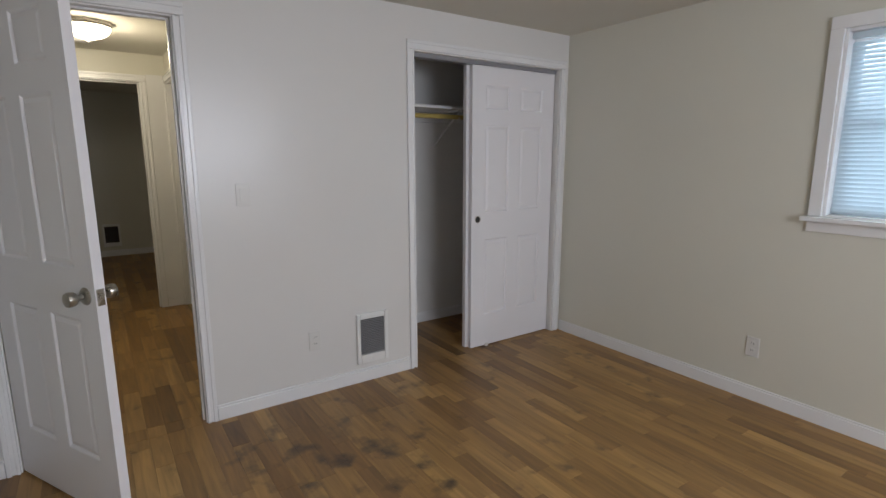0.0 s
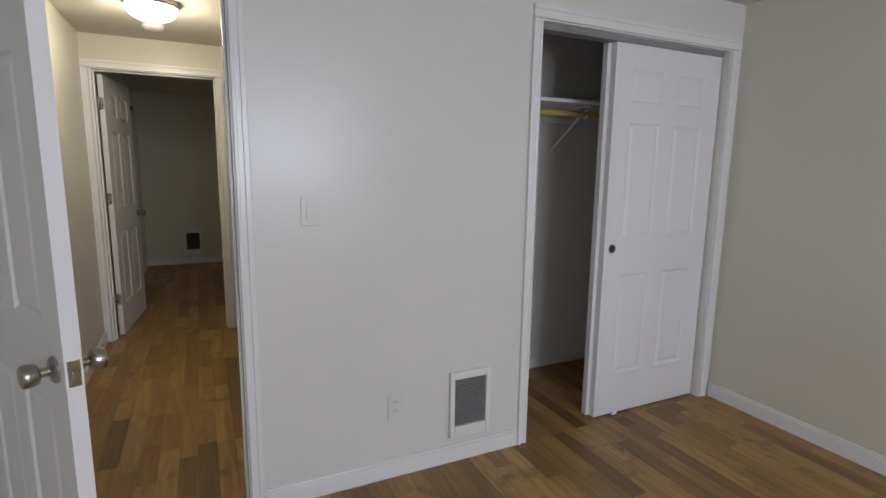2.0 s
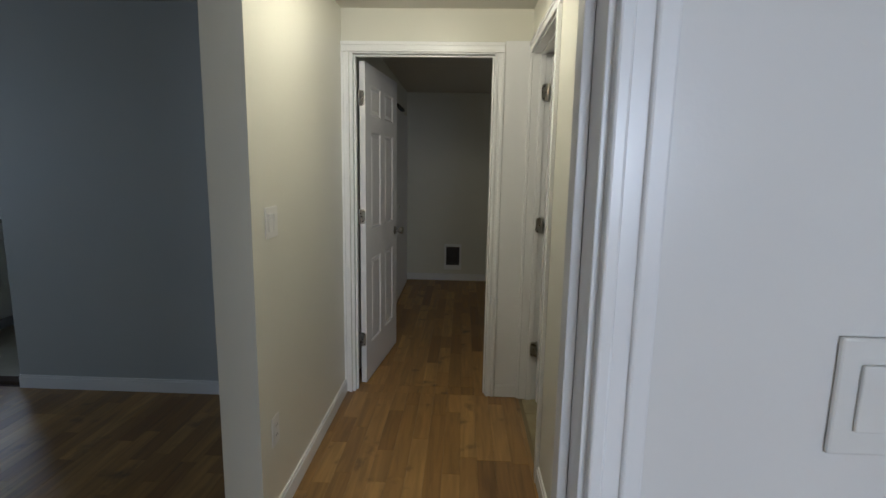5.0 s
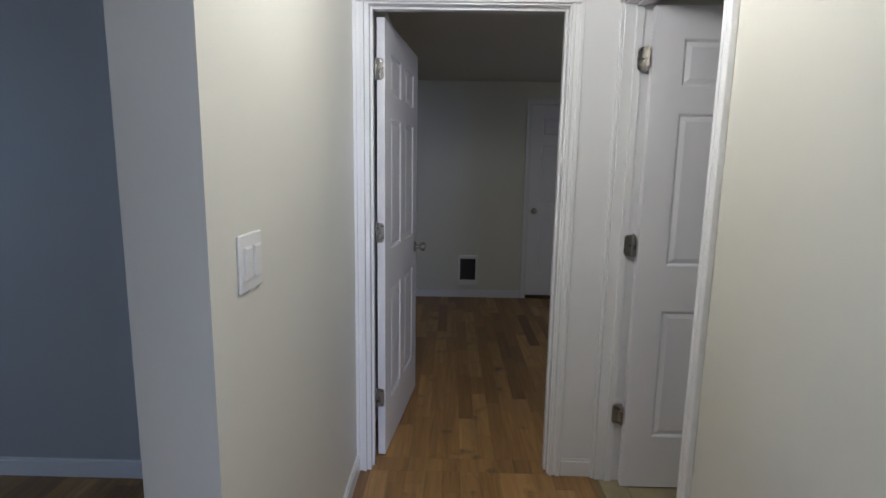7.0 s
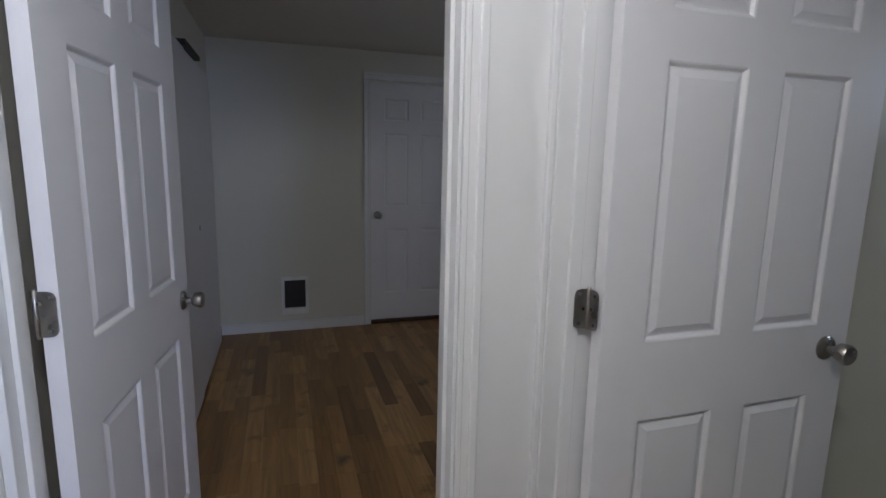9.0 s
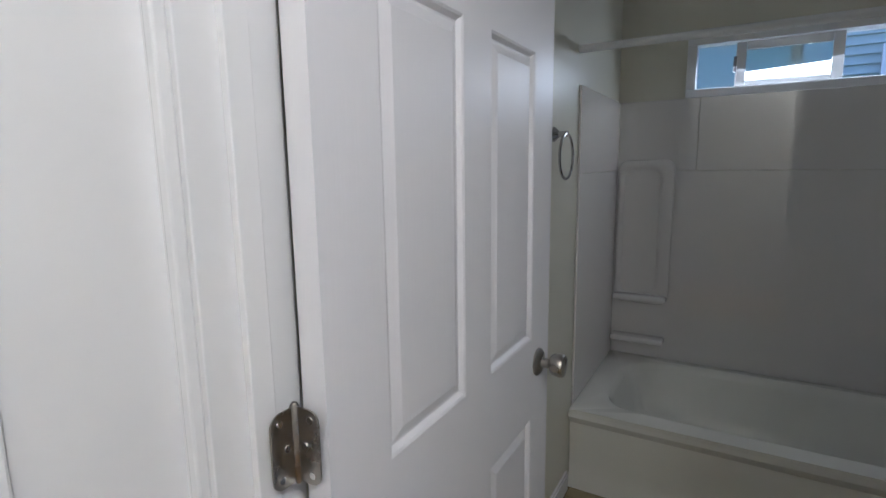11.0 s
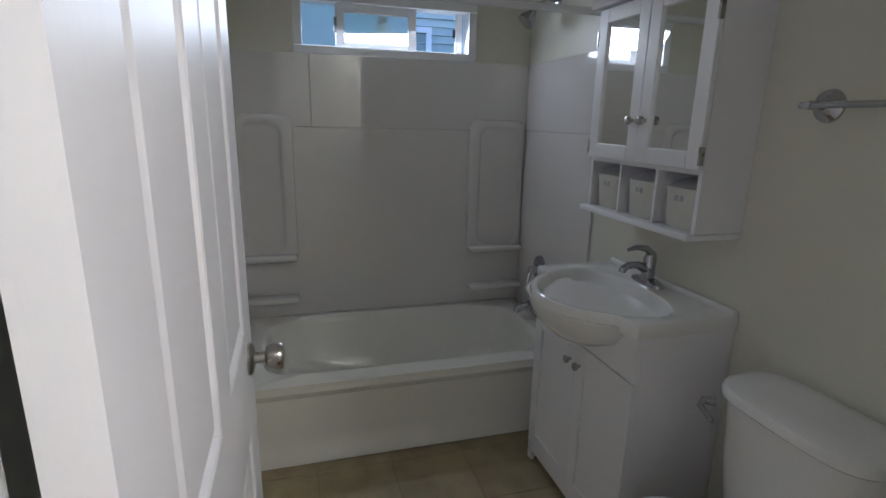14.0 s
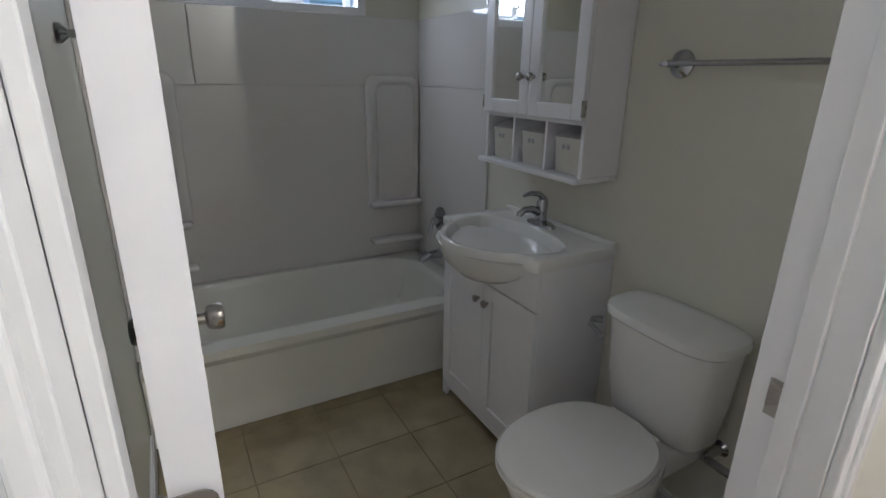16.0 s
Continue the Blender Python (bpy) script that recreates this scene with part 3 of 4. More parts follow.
# ---- windows ----
def blind(label, m, w, h, count):
    """A lowered slat blind; local x along the window, y into the room, z up from the sill."""
    e = base("window_blind", label, "blind", group="window blinds", m=m)
    part("headrail", box(0, w, 0.0, 0.028, h - 0.03, h, bevel=0.003), M_BLIND, e)
    part("bottom_rail", box(0.003, w - 0.003, 0.002, 0.026, 0.002, 0.018, bevel=0.003), M_BLIND, e)
    bm = bmesh.new()
    prof = [(-0.0088, -0.0110), (-0.003, -0.001), (0.003, 0.0045), (0.0088, 0.0112)]
    v = [[bm.verts.new((x, 0.014 + py, pz + dz)) for py, pz in prof] for dz in (0, 0.0007) for x in (0.003, w - 0.003)]
    for k in range(3):
        bm.faces.new((v[0][k], v[0][k + 1], v[1][k + 1], v[1][k]))
        bm.faces.new((v[2][k], v[3][k], v[3][k + 1], v[2][k + 1]))
    first = part("slat", bm, M_BLIND, e)
    step = (h - 0.06) / count
    first.location.z = 0.028
    for k in range(1, count):
        s = new("slat", first.data)
        s.parent = e
        s.location.z = 0.028 + k * step
    for x in (0.09, w - 0.09):
        bm = bmesh.new()
        for k in range(count):
            box(x - 0.003, x + 0.003, 0.0255, 0.0275, 0.031 + k * step, 0.037 + k * step, bm=bm)
        part("cord_holes", bm, M_DARK, e, "dark cord holes in the slats")
        part("ladder_cord", tube([(x, 0.028, 0.01), (x, 0.028, h - 0.03)], 0.0009, n=6), M_GRILLE, e)
    part("tilt_wand", tube([(0.15, 0.034, h - 0.02), (0.11, 0.042, h - 0.68)], 0.004, n=8), M_BLIND, e)
    return e


e = base("window_1", "white cased bedroom window with a lowered blind", "window", kind="structure", m=pose(-0.03, 0.008, 0))
for nm, q in (("side_casing", (3.772, 3.79, 1.96, 2.018, 1.09, 1.985)), ("side_casing", (3.772, 3.79, 1.002, 1.06, 1.09, 1.985)), ("head_casing", (3.772, 3.79, 1.002, 2.018, 1.985, 2.045)),
              ("stool", (3.735, 3.79, 0.98, 2.04, 1.066, 1.089)), ("apron", (3.776, 3.79, 1.0, 2.02, 1.01, 1.066)),
              ("side_lining", (3.79, 3.90, 1.945, 1.96, 1.09, 1.985)), ("side_lining", (3.79, 3.90, 1.06, 1.075, 1.09, 1.985)), ("head_lining", (3.79, 3.90, 1.075, 1.945, 1.970, 1.985)), ("sill", (3.79, 3.91, 1.075, 1.945, 1.088, 1.10))):
    part(nm, box(*q, bevel=0.003), M_TRIM, e)
for nm, q in (("sash_rail", (3.865, 3.895, 1.075, 1.945, 1.10, 1.14)), ("sash_rail", (3.865, 3.895, 1.075, 1.945, 1.93, 1.97)), ("sash_rail", (3.865, 3.895, 1.115, 1.905, 1.52, 1.555)), ("sash_stile", (3.865, 3.895, 1.905, 1.945, 1.14, 1.93)), ("sash_stile", (3.865, 3.895, 1.075, 1.115, 1.14, 1.93))):
    part(nm, box(*q, bevel=0.003), M_VINYL, e)
for z0, z1 in ((1.14, 1.52), (1.555, 1.93)):
    p = part("pane", box(3.878, 3.882, 1.115, 1.905, z0, z1), M_GLASS, e)
    p.visible_shadow = False
blind("white slat blind, lowered and nearly shut, over the window", pose(3.805, 1.95, 1.102, 0, 0, -90) @ pose(0, -0.014, 0), 0.865, 0.866, 37)

e = base("window_2", "white vinyl sliding window high over the bathtub", "window", kind="structure")
Y0, Y1, Z0, Z1 = 5.143, 5.994, 1.717, 1.935
for nm, q in (("head_frame", (3.825, 3.93, Y0 - 0.03, Y1 + 0.03, Z1 - 0.012, Z1 + 0.03)), ("sill_frame", (3.825, 3.93, Y0 - 0.03, Y1 + 0.03, Z0 - 0.03, Z0 + 0.008)),
              ("side_frame", (3.825, 3.93, Y0 - 0.03, Y0 + 0.012, Z0 + 0.009, Z1 - 0.013)), ("side_frame", (3.825, 3.93, Y1 - 0.012, Y1 + 0.03, Z0 + 0.009, Z1 - 0.013))):
    part(nm, box(*q, bevel=0.003), M_VINYL, e)
for nm, q in (("sash_stile", (3.855, 3.88, 5.782, 5.823, Z0 + 0.009, Z1 - 0.013)), ("sash_stile", (3.855, 3.88, 5.424, 5.465, Z0 + 0.009, Z1 - 0.013)), ("sash_rail", (3.855, 3.88, 5.466, 5.781, Z0 + 0.009, Z0 + 0.032)), ("sash_rail", (3.855, 3.88, 5.466, 5.781, Z1 - 0.05, Z1 - 0.013)),
              ("meeting_stile", (3.89, 3.91, 5.566, 5.612, Z0 + 0.009, Z1 - 0.013)), ("outer_stile", (3.89, 3.91, 5.172, 5.207, Z0 + 0.009, Z1 - 0.013))):
    part(nm, box(*q, bevel=0.002), M_VINYL, e)
for nm, q in (("pane", (3.866, 3.869, 5.465, 5.782, Z0 + 0.032, Z1 - 0.05)), ("pane", (3.898, 3.901, 5.612, 5.981, Z0 + 0.009, Z1 - 0.013))):
    p = part(nm, box(*q), M_FROST, e, "obscure glass pane")
    p.visible_shadow = False
part("latch", box(3.842, 3.855, 5.818, 5.832, 1.79, 1.86, bevel=0.003), M_GRILLE, e, "dark latch")
part("catch", box(3.895, 3.908, 5.207, 5.219, 1.81, 1.85, bevel=0.002), M_DARK, e)

e = base("window_3", "kitchen window with a lowered white blind", "window", kind="structure")
for nm, q in (("side_casing", (-3.42, -3.402, 7.50, 7.57, 1.20, 2.12)), ("side_casing", (-3.42, -3.402, 8.40, 8.47, 1.20, 2.12)), ("head_casing", (-3.42, -3.402, 7.50, 8.47, 2.12, 2.19)), ("stool", (-3.42, -3.38, 7.47, 8.5, 1.17, 1.20))):
    part(nm, box(*q, bevel=0.003), M_TRIM, e)
p = part("pane", box(-3.505, -3.50, 7.57, 8.40, 1.20, 2.12), M_GLASS, e)
p.visible_shadow = False
blind("white slat blind, lowered over the kitchen window", pose(-3.47, 7.575, 1.205, 0, 0, 90) @ pose(0, -0.03, 0), 0.82, 0.91, 40)

for nm, q in (("window_4", ((1.1, 2.7), (-0.99, -0.985), (1.0, 2.05))), ("window_5", ((-4.49, -4.485), (3.3, 5.1), (0.8, 2.1)))):
    (x0, x1), (y0, y1), (z0, z1) = q
    e = base(nm, "plain white framed window letting in daylight", "window", kind="structure")
    p = part("pane", box(x0, x1, y0, y1, z0, z1), M_GLASS, e)
    p.visible_shadow = False
    if nm == "window_4":
        for a, b in ((1.1, 1.15), (1.88, 1.92), (2.65, 2.7)):
            part("stile", box(a, b, -1.0, -0.95, z0, z1, bevel=0.003), M_VINYL, e)
    else:
        for a, b in ((3.3, 3.35), (4.18, 4.22), (5.05, 5.1)):
            part("stile", box(-4.5, -4.45, a, b, z0, z1, bevel=0.003), M_VINYL, e)

# ---- outside ----
tagged(finish("ground", box(-400, 400, -400, 400, -0.62, -0.6), M_GROUND), "flat lawn and soil outside", "ground", kind="structure")
e = base("neighbour_house", "grey-green house with lap siding and a white window", "house")
part("wall", box(7.0, 12.0, -4.0, 14.0, -0.6, 4.2), M_SIDING, e)
part("roof", box(6.6, 12.4, -4.4, 14.4, 4.2, 4.4), M_GRILLE, e)
for k in range(46):
    z = 0.2 + k * 0.084
    bm = bmesh.new()
    vs = [bm.verts.new(p) for p in ((6.998, -4, z), (6.972, -4, z), (6.996, -4, z + 0.086), (6.998, 14, z), (6.972, 14, z), (6.996, 14, z + 0.086))]
    for fc in ((0, 1, 2), (3, 5, 4), (0, 3, 4, 1), (1, 4, 5, 2), (2, 5, 3, 0)):
        bm.faces.new([vs[i] for i in fc])
    part("siding_board", bm, M_SIDING, e)
for q in ((4.55, 4.61, 1.2, 2.31), (4.73, 4.79, 1.2, 2.31), (4.55, 4.79, 2.311, 2.37)):
    part("window_frame", box(6.93, 6.97, *q, bevel=0.004), M_VINYL, e)
part("window_pane", box(6.95, 6.968, 4.611, 4.729, 1.2, 2.31), M_GLASS, e)

# ---- bathroom ----
# bathtub
def tub():
    e = base("bathtub", "glossy off-white alcove bathtub with a plain apron", "bathtub")
    x0, x1, y0, y1, top = 3.058, 3.836, 4.804, 6.326, 0.37
    cx, cy = (x0 + x1) / 2 + 0.02, (y0 + y1) / 2
    bm = bmesh.new()
    n = 56

    def ring(hx, hy, z, p):
        out = []
        for k in range(n):
            a = 2 * math.pi * (k + 0.5) / n
            c, s = math.cos(a), math.sin(a)
            out.append(bm.verts.new((cx + hx * math.copysign(abs(c) ** (2 / p), c), cy + hy * math.copysign(abs(s) ** (2 / p), s), z)))
        return out

    rings = [ring(0.425, 0.7605, top - 0.02, 60), ring(0.423, 0.759, top - 0.004, 60), ring(0.415, 0.752, top, 40), ring(0.325, 0.66, top + 0.001, 7), ring(0.315, 0.648, top - 0.008, 6), ring(0.305, 0.635, top - 0.04, 6),
             ring(0.275, 0.585, 0.14, 5), ring(0.235, 0.53, 0.085, 4), ring(0.16, 0.42, 0.072, 4)]
    for r in rings[0] + rings[1] + rings[2]:
        r.co.x = max(x0 - 0.002, min(x1, r.co.x))
    for a, b in zip(rings, rings[1:]):
        for k in range(n):
            bm.faces.new((a[k], a[(k + 1) % n], b[(k + 1) % n], b[k]))
    bm.faces.new(rings[-1])
    part("basin", bm, M_TUB, e, smooth=True)
    bm = bmesh.new()
    prof = [(x0 - 0.002, 0.352), (x0 - 0.004, 0.335), (x0 + 0.004, 0.322), (x0 + 0.022, 0.30), (x0 + 0.032, 0.12), (x0 + 0.030, 0.06), (x0 + 0.016, 0.035), (x0 + 0.012, 0.002)]
    a = [bm.verts.new((x, y0, z)) for x, z in prof]
    b = [bm.verts.new((x, y1, z)) for x, z in prof]
    back = [bm.verts.new((x0 + 0.06, y, z)) for y in (y0, y1) for z in (0.352, 0.002)]
    for i in range(len(prof) - 1):
        bm.faces.new((a[i], a[i + 1], b[i + 1], b[i]))
    bm.faces.new((back[0], back[1], back[3], back[2]))
    bm.faces.new((*a, back[1], back[0]))
    bm.faces.new((*b[::-1], back[2], back[3]))
    bm.faces.new((a[-1], b[-1], back[3], back[1]))
    part("apron", bm, M_TUB, e, smooth=True)
    part("overflow_plate", tube([(3.505, 4.897, 0.268), (3.505, 4.914, 0.268), (3.505, 4.918, 0.268)], [0.034, 0.034, 0.028], n=24), M_CHROME, e, "round chrome overflow plate", True)
    part("drain", tube([(3.50, 5.20, 0.070), (3.50, 5.20, 0.078)], 0.03, n=20), M_CHROME, e)


tub()


# moulded surround of three panels with soap shelves
def rounded_ring(bm, x, y0, y1, z0, z1, r, n=6):
    """A rounded rectangle of vertices in the plane of x."""
    out = []
    for cy, cz, a0 in ((y1 - r, z1 - r, 0), (y0 + r, z1 - r, 1), (y0 + r, z0 + r, 2), (y1 - r, z0 + r, 3)):
        for k in range(n + 1):
            a = (a0 + k / n) * math.pi / 2
            out.append(bm.verts.new((x, cy + r * math.cos(a), cz + r * math.sin(a))))
    return out


def surround():
    e = base("tub_surround", "glossy grey-white moulded shower surround with corner shelves", "shower surround")
    yl, yr, ridge, top = 6.322, 4.808, 1.345, 1.686
    part("back_panel", box(3.822, 3.8395, yr, yl, 0.373, ridge, bevel=0.003), M_SURR, e)
    part("upper_panel", box(3.8226, 3.8395, yr, 5.955, ridge + 0.001, top, bevel=0.002), M_SURR, e)
    part("upper_panel", box(3.8226, 3.8395, 5.957, yl, ridge + 0.001, top, bevel=0.002), M_SURR, e)
    for y0, y1, y2 in ((4.801, 4.812, 4.8114), (6.318, 6.329, 6.3186)):
        part("side_panel", box(3.10, 3.817, y0, y1, 0.373, ridge, bevel=0.003), M_SURR, e)
        a, b = (4.801, y2) if y0 < 5 else (y2, 6.329)
        part("upper_panel", box(3.10, 3.826, a, b, ridge + 0.001, top, bevel=0.002), M_SURR, e)
    # towers: a raised pad with a shallow arched niche
    for ya, yb in ((6.045, 6.314), (4.816, 5.135)):
        bm = bmesh.new()
        na, nb = (ya + 0.055, yb - 0.02) if ya > 5.5 else (ya + 0.02, yb - 0.055)
        rings = [rounded_ring(bm, 3.819, ya, yb, 0.66, 1.40, 0.05), rounded_ring(bm, 3.809, ya + 0.004, yb - 0.004, 0.664, 1.396, 0.048), rounded_ring(bm, 3.804, ya + 0.014, yb - 0.014, 0.674, 1.386, 0.045),
                 rounded_ring(bm, 3.803, na - 0.008, nb + 0.008, 0.692, 1.374, 0.058), rounded_ring(bm, 3.806, na, nb, 0.70, 1.366, 0.055), rounded_ring(bm, 3.818, na + 0.012, nb - 0.012, 0.712, 1.352, 0.05), rounded_ring(bm, 3.8185, na + 0.03, nb - 0.03, 0.73, 1.332, 0.045)]
        for p, q in zip(rings, rings[1:]):
            for k in range(len(p)):
                bm.faces.new((p[k], p[(k + 1) % len(p)], q[(k + 1) % len(q)], q[k]))
        bm.faces.new(rings[-1])
        bm.faces.new(rings[0][::-1])
        part("shelf_tower", bm, M_SURR, e, smooth=True)
        for z, d in ((0.682, 0.075), (0.465, 0.09)):
            part("soap_shelf", box(3.80 - d + 0.02, 3.822, ya + 0.005, yb - 0.004, z, z + 0.03, bevel=0.014, seg=4), M_SURR, e, smooth=True)


surround()
tagged(finish("curtain_rod", tube([(3.085, 4.801, 1.815), (3.085, 6.329, 1.815)], 0.0145, n=20), M_TRIM, True), "white shower curtain rod across the tub", "curtain rod")
e = base("shower_head", "chrome shower head on a bent arm", "shower head")
part("flange", tube([(3.555, 4.802, 1.950), (3.555, 4.808, 1.950), (3.555, 4.820, 1.950)], [0.030, 0.028, 0.010], n=20), M_CHROME, e, smooth=True)
part("arm", tube([(3.555, 4.810, 1.950), (3.555, 4.860, 1.955), (3.555, 4.900, 1.940), (3.555, 4.925, 1.905)], 0.0085, n=12), M_CHROME, e, smooth=True)
part("head", tube([(3.555, 4.922, 1.910), (3.555, 4.932, 1.895), (3.555, 4.943, 1.878), (3.555, 4.956, 1.860), (3.555, 4.966, 1.846), (3.555, 4.968, 1.844)], [0.012, 0.017, 0.028, 0.042, 0.044, 0.038], n=24), M_CHROME, e, smooth=True)
e = base("tub_valve", "chrome single-lever tub valve", "faucet")
part("escutcheon", tube([(3.525, 4.816, 0.635), (3.525, 4.822, 0.635), (3.525, 4.833, 0.635)], [0.075, 0.073, 0.035], n=32), M_CHROME, e, smooth=True)
part("hub", tube([(3.525, 4.830, 0.635), (3.525, 4.875, 0.635), (3.525, 4.880, 0.635)], [0.024, 0.024, 0.018], n=20), M_CHROME, e, smooth=True)
part("lever", tube([(3.525, 4.870, 0.635), (3.515, 4.885, 0.605), (3.505, 4.895, 0.560), (3.500, 4.905, 0.545)], [0.012, 0.011, 0.008, 0.006], n=12), M_CHROME, e, smooth=True)
e = base("tub_spout", "chrome tub spout with diverter pull", "faucet")
part("spout", tube([(3.525, 4.816, 0.440), (3.525, 4.840, 0.440), (3.525, 4.900, 0.435), (3.525, 4.935, 0.420), (3.525, 4.940, 0.405)], [0.027, 0.026, 0.024, 0.021, 0.014], n=16), M_CHROME, e, smooth=True)
part("diverter", tube([(3.525, 4.915, 0.445), (3.525, 4.915, 0.470)], 0.006, n=10), M_CHROME, e)


# vanity with a belly-front ceramic top
def vanity():
    e = base("vanity", "white shaker vanity with two doors and small knobs", "vanity")
    x0, x1, yb, yf = 2.288, 2.905, 4.803, 5.12
    for nm, q in (("side_panel", (x0, x0 + 0.016, yb, yf, 0, 0.805)), ("side_panel", (x1 - 0.016, x1, yb, yf, 0, 0.805)), ("back_panel", (x0 + 0.016, x1 - 0.016, yb, yb + 0.01, 0.08, 0.805)),
                  ("bottom_panel", (x0 + 0.016, x1 - 0.016, yb + 0.01, yf - 0.02, 0.08, 0.095)), ("front_rail", (x0 + 0.016, x1 - 0.016, yf - 0.018, yf - 0.001, 0.06, 0.10))):
        part(nm, box(*q, bevel=0.001), M_CAB, e)
    part("false_front", box(x0, x1, yf, yf + 0.016, 0.665, 0.805, bevel=0.002), M_CAB, e)
    for xs in (x0, x1 - 0.035):
        part("foot", box(xs, xs + 0.035, yf + 0.0005, yf + 0.016, 0, 0.075, bevel=0.002), M_CAB, e)
    part("toe_rail", box(x0 + 0.0355, x1 - 0.0355, yf + 0.0005, yf + 0.015, 0.048, 0.078, bevel=0.001), M_CAB, e)
    xm = (x0 + x1) / 2
    for a, b, kx in ((x0 + 0.001, xm - 0.001, xm - 0.03), (xm + 0.001, x1 - 0.001, xm + 0.03)):
        bm = bmesh.new()
        box(a, b, yf, yf + 0.010, 0.082, 0.660, bm=bm)
        for q in ((a, a + 0.055, 0.082, 0.660), (b - 0.055, b, 0.082, 0.660), (a + 0.055, b - 0.055, 0.605, 0.660), (a + 0.055, b - 0.055, 0.082, 0.137)):
            box(q[0], q[1], yf + 0.009, yf + 0.018, q[2], q[3], bevel=0.0015, bm=bm)
        dr = part("door", bm, M_CAB, e)
        part("knob", tube([(kx, yf + d, 0.588) for d in (0.017, 0.03, 0.033, 0.041, 0.045)], [0.006, 0.006, 0.014, 0.014, 0.006], n=18), M_NICKEL, dr, "small nickel knob", True)
    # ceramic top
    t = base("wash_basin", "white ceramic basin top with rounded belly front", "sink")
    cx, cy, zt = xm, 5.015, 0.85
    hw, hb, hf, belly = 0.315, 0.211, 0.142, 0.285
    n = 96

    def outline(a):
        c, s = math.cos(a), math.sin(a)
        if s >= 0:
            # straight corners with a belly between
            r = min(hw / max(abs(c), 1e-6), hf / max(s, 1e-6))
            rb = 1 / math.sqrt((c / 0.265) ** 2 + (s / belly) ** 2)
            return max(r, rb) if r < rb else r
        return min(hw / max(abs(c), 1e-6), hb / max(-s, 1e-6))

    def basin(a):
        c, s = math.cos(a), math.sin(a)
        return 1 / math.sqrt((c / 0.262) ** 2 + (s / (0.262 if s > 0 else 0.105)) ** 2)

    bm = bmesh.new()
    spec = [("b", f, -0.12 * (1 - f ** 2.6)) for f in (0.08, 0.25, 0.4, 0.55, 0.68, 0.78, 0.86, 0.92, 0.96)]
    spec += [("b", 0.985, -0.004), ("b", 1.01, -0.0005), ("m", 0.4, 0.0), ("o", 0.97, 0.001), ("o", 0.99, -0.002), ("o", 1.0, -0.010), ("o", 0.998, -0.030), ("o", 0.985, -0.0445)]
    rings = []
    for kind_of, f, dz in spec:
        ring = []
        for k in range(n):
            a = 2 * math.pi * k / n
            ro, rb = outline(a), basin(a)
            rb = min(rb, ro * 0.93)
            r = rb * f if kind_of == "b" else (ro * f if kind_of == "o" else rb * 1.02 + (ro - rb * 1.02) * f)
            ring.append(bm.verts.new((cx + r * math.cos(a), cy + r * math.sin(a), zt + dz)))
        rings.append(ring)
    for a, b in zip(rings, rings[1:]):
        for k in range(n):
            bm.faces.new((a[k], a[(k + 1) % n], b[(k + 1) % n], b[k]))
    bm.faces.new(rings[0][::-1])
    bm.faces.new(rings[-1])
    part("basin_top", bm, M_CERAMIC, t, smooth=True)
    bm = loft([(cx, cy + 0.10, zt - 0.155, 0.06, 0.06, 0.04, 2.2), (cx, cy + 0.10, zt - 0.145, 0.13, 0.115, 0.06, 2.2), (cx, cy + 0.09, zt - 0.105, 0.205, 0.165, 0.06, 2.2), (cx, cy + 0.08, zt - 0.062, 0.245, 0.195, 0.05, 2.2), (cx, cy + 0.075, zt - 0.030, 0.260, 0.208, 0.05, 2.2)], n=48)
    part("bowl_belly", bm, M_CERAMIC, t, smooth=True)
    part("back_ledge", box(cx - 0.313, cx + 0.313, 4.802, 4.825, zt - 0.02, zt + 0.016, bevel=0.007, seg=3), M_CERAMIC, t, smooth=True)
    part("drain", tube([(cx, cy + 0.03, zt - 0.124), (cx, cy + 0.03, zt - 0.119)], 0.02, n=20), M_CHROME, t)
    # faucet
    f = base("sink_faucet", "chrome single-lever basin faucet", "faucet")
    z = zt + 0.004
    fx, fy = cx + 0.025, 4.865
    part("base_plate", loft([(fx, fy, z - 0.004, 0.078, 0.026, 0.026, 2.6), (fx, fy, z + 0.006, 0.076, 0.025, 0.025, 2.6), (fx, fy, z + 0.016, 0.045, 0.02, 0.02, 2.4)], n=32), M_CHROME, f, smooth=True)
    part("column", tube([(fx, fy, z + 0.008), (fx, fy, z + 0.05), (fx, fy - 0.002, z + 0.085), (fx, fy - 0.003, z + 0.10), (fx, fy, z + 0.106)], [0.024, 0.022, 0.022, 0.018, 0.006], n=20), M_CHROME, f, smooth=True)
    part("spout", tube([(fx, fy + 0.005, z + 0.045), (fx, fy + 0.05, z + 0.065), (fx, fy + 0.085, z + 0.065), (fx, fy + 0.105, z + 0.052), (fx, fy + 0.107, z + 0.042)], [0.017, 0.014, 0.0125, 0.0125, 0.012], n=16), M_CHROME, f, smooth=True)
    part("lever", tube([(fx, fy - 0.012, z + 0.098), (fx, fy + 0.02, z + 0.122), (fx, fy + 0.06, z + 0.128), (fx, fy + 0.092, z + 0.120)], [0.012, 0.012, 0.009, 0.006], n=14), M_CHROME, f, smooth=True)


vanity()


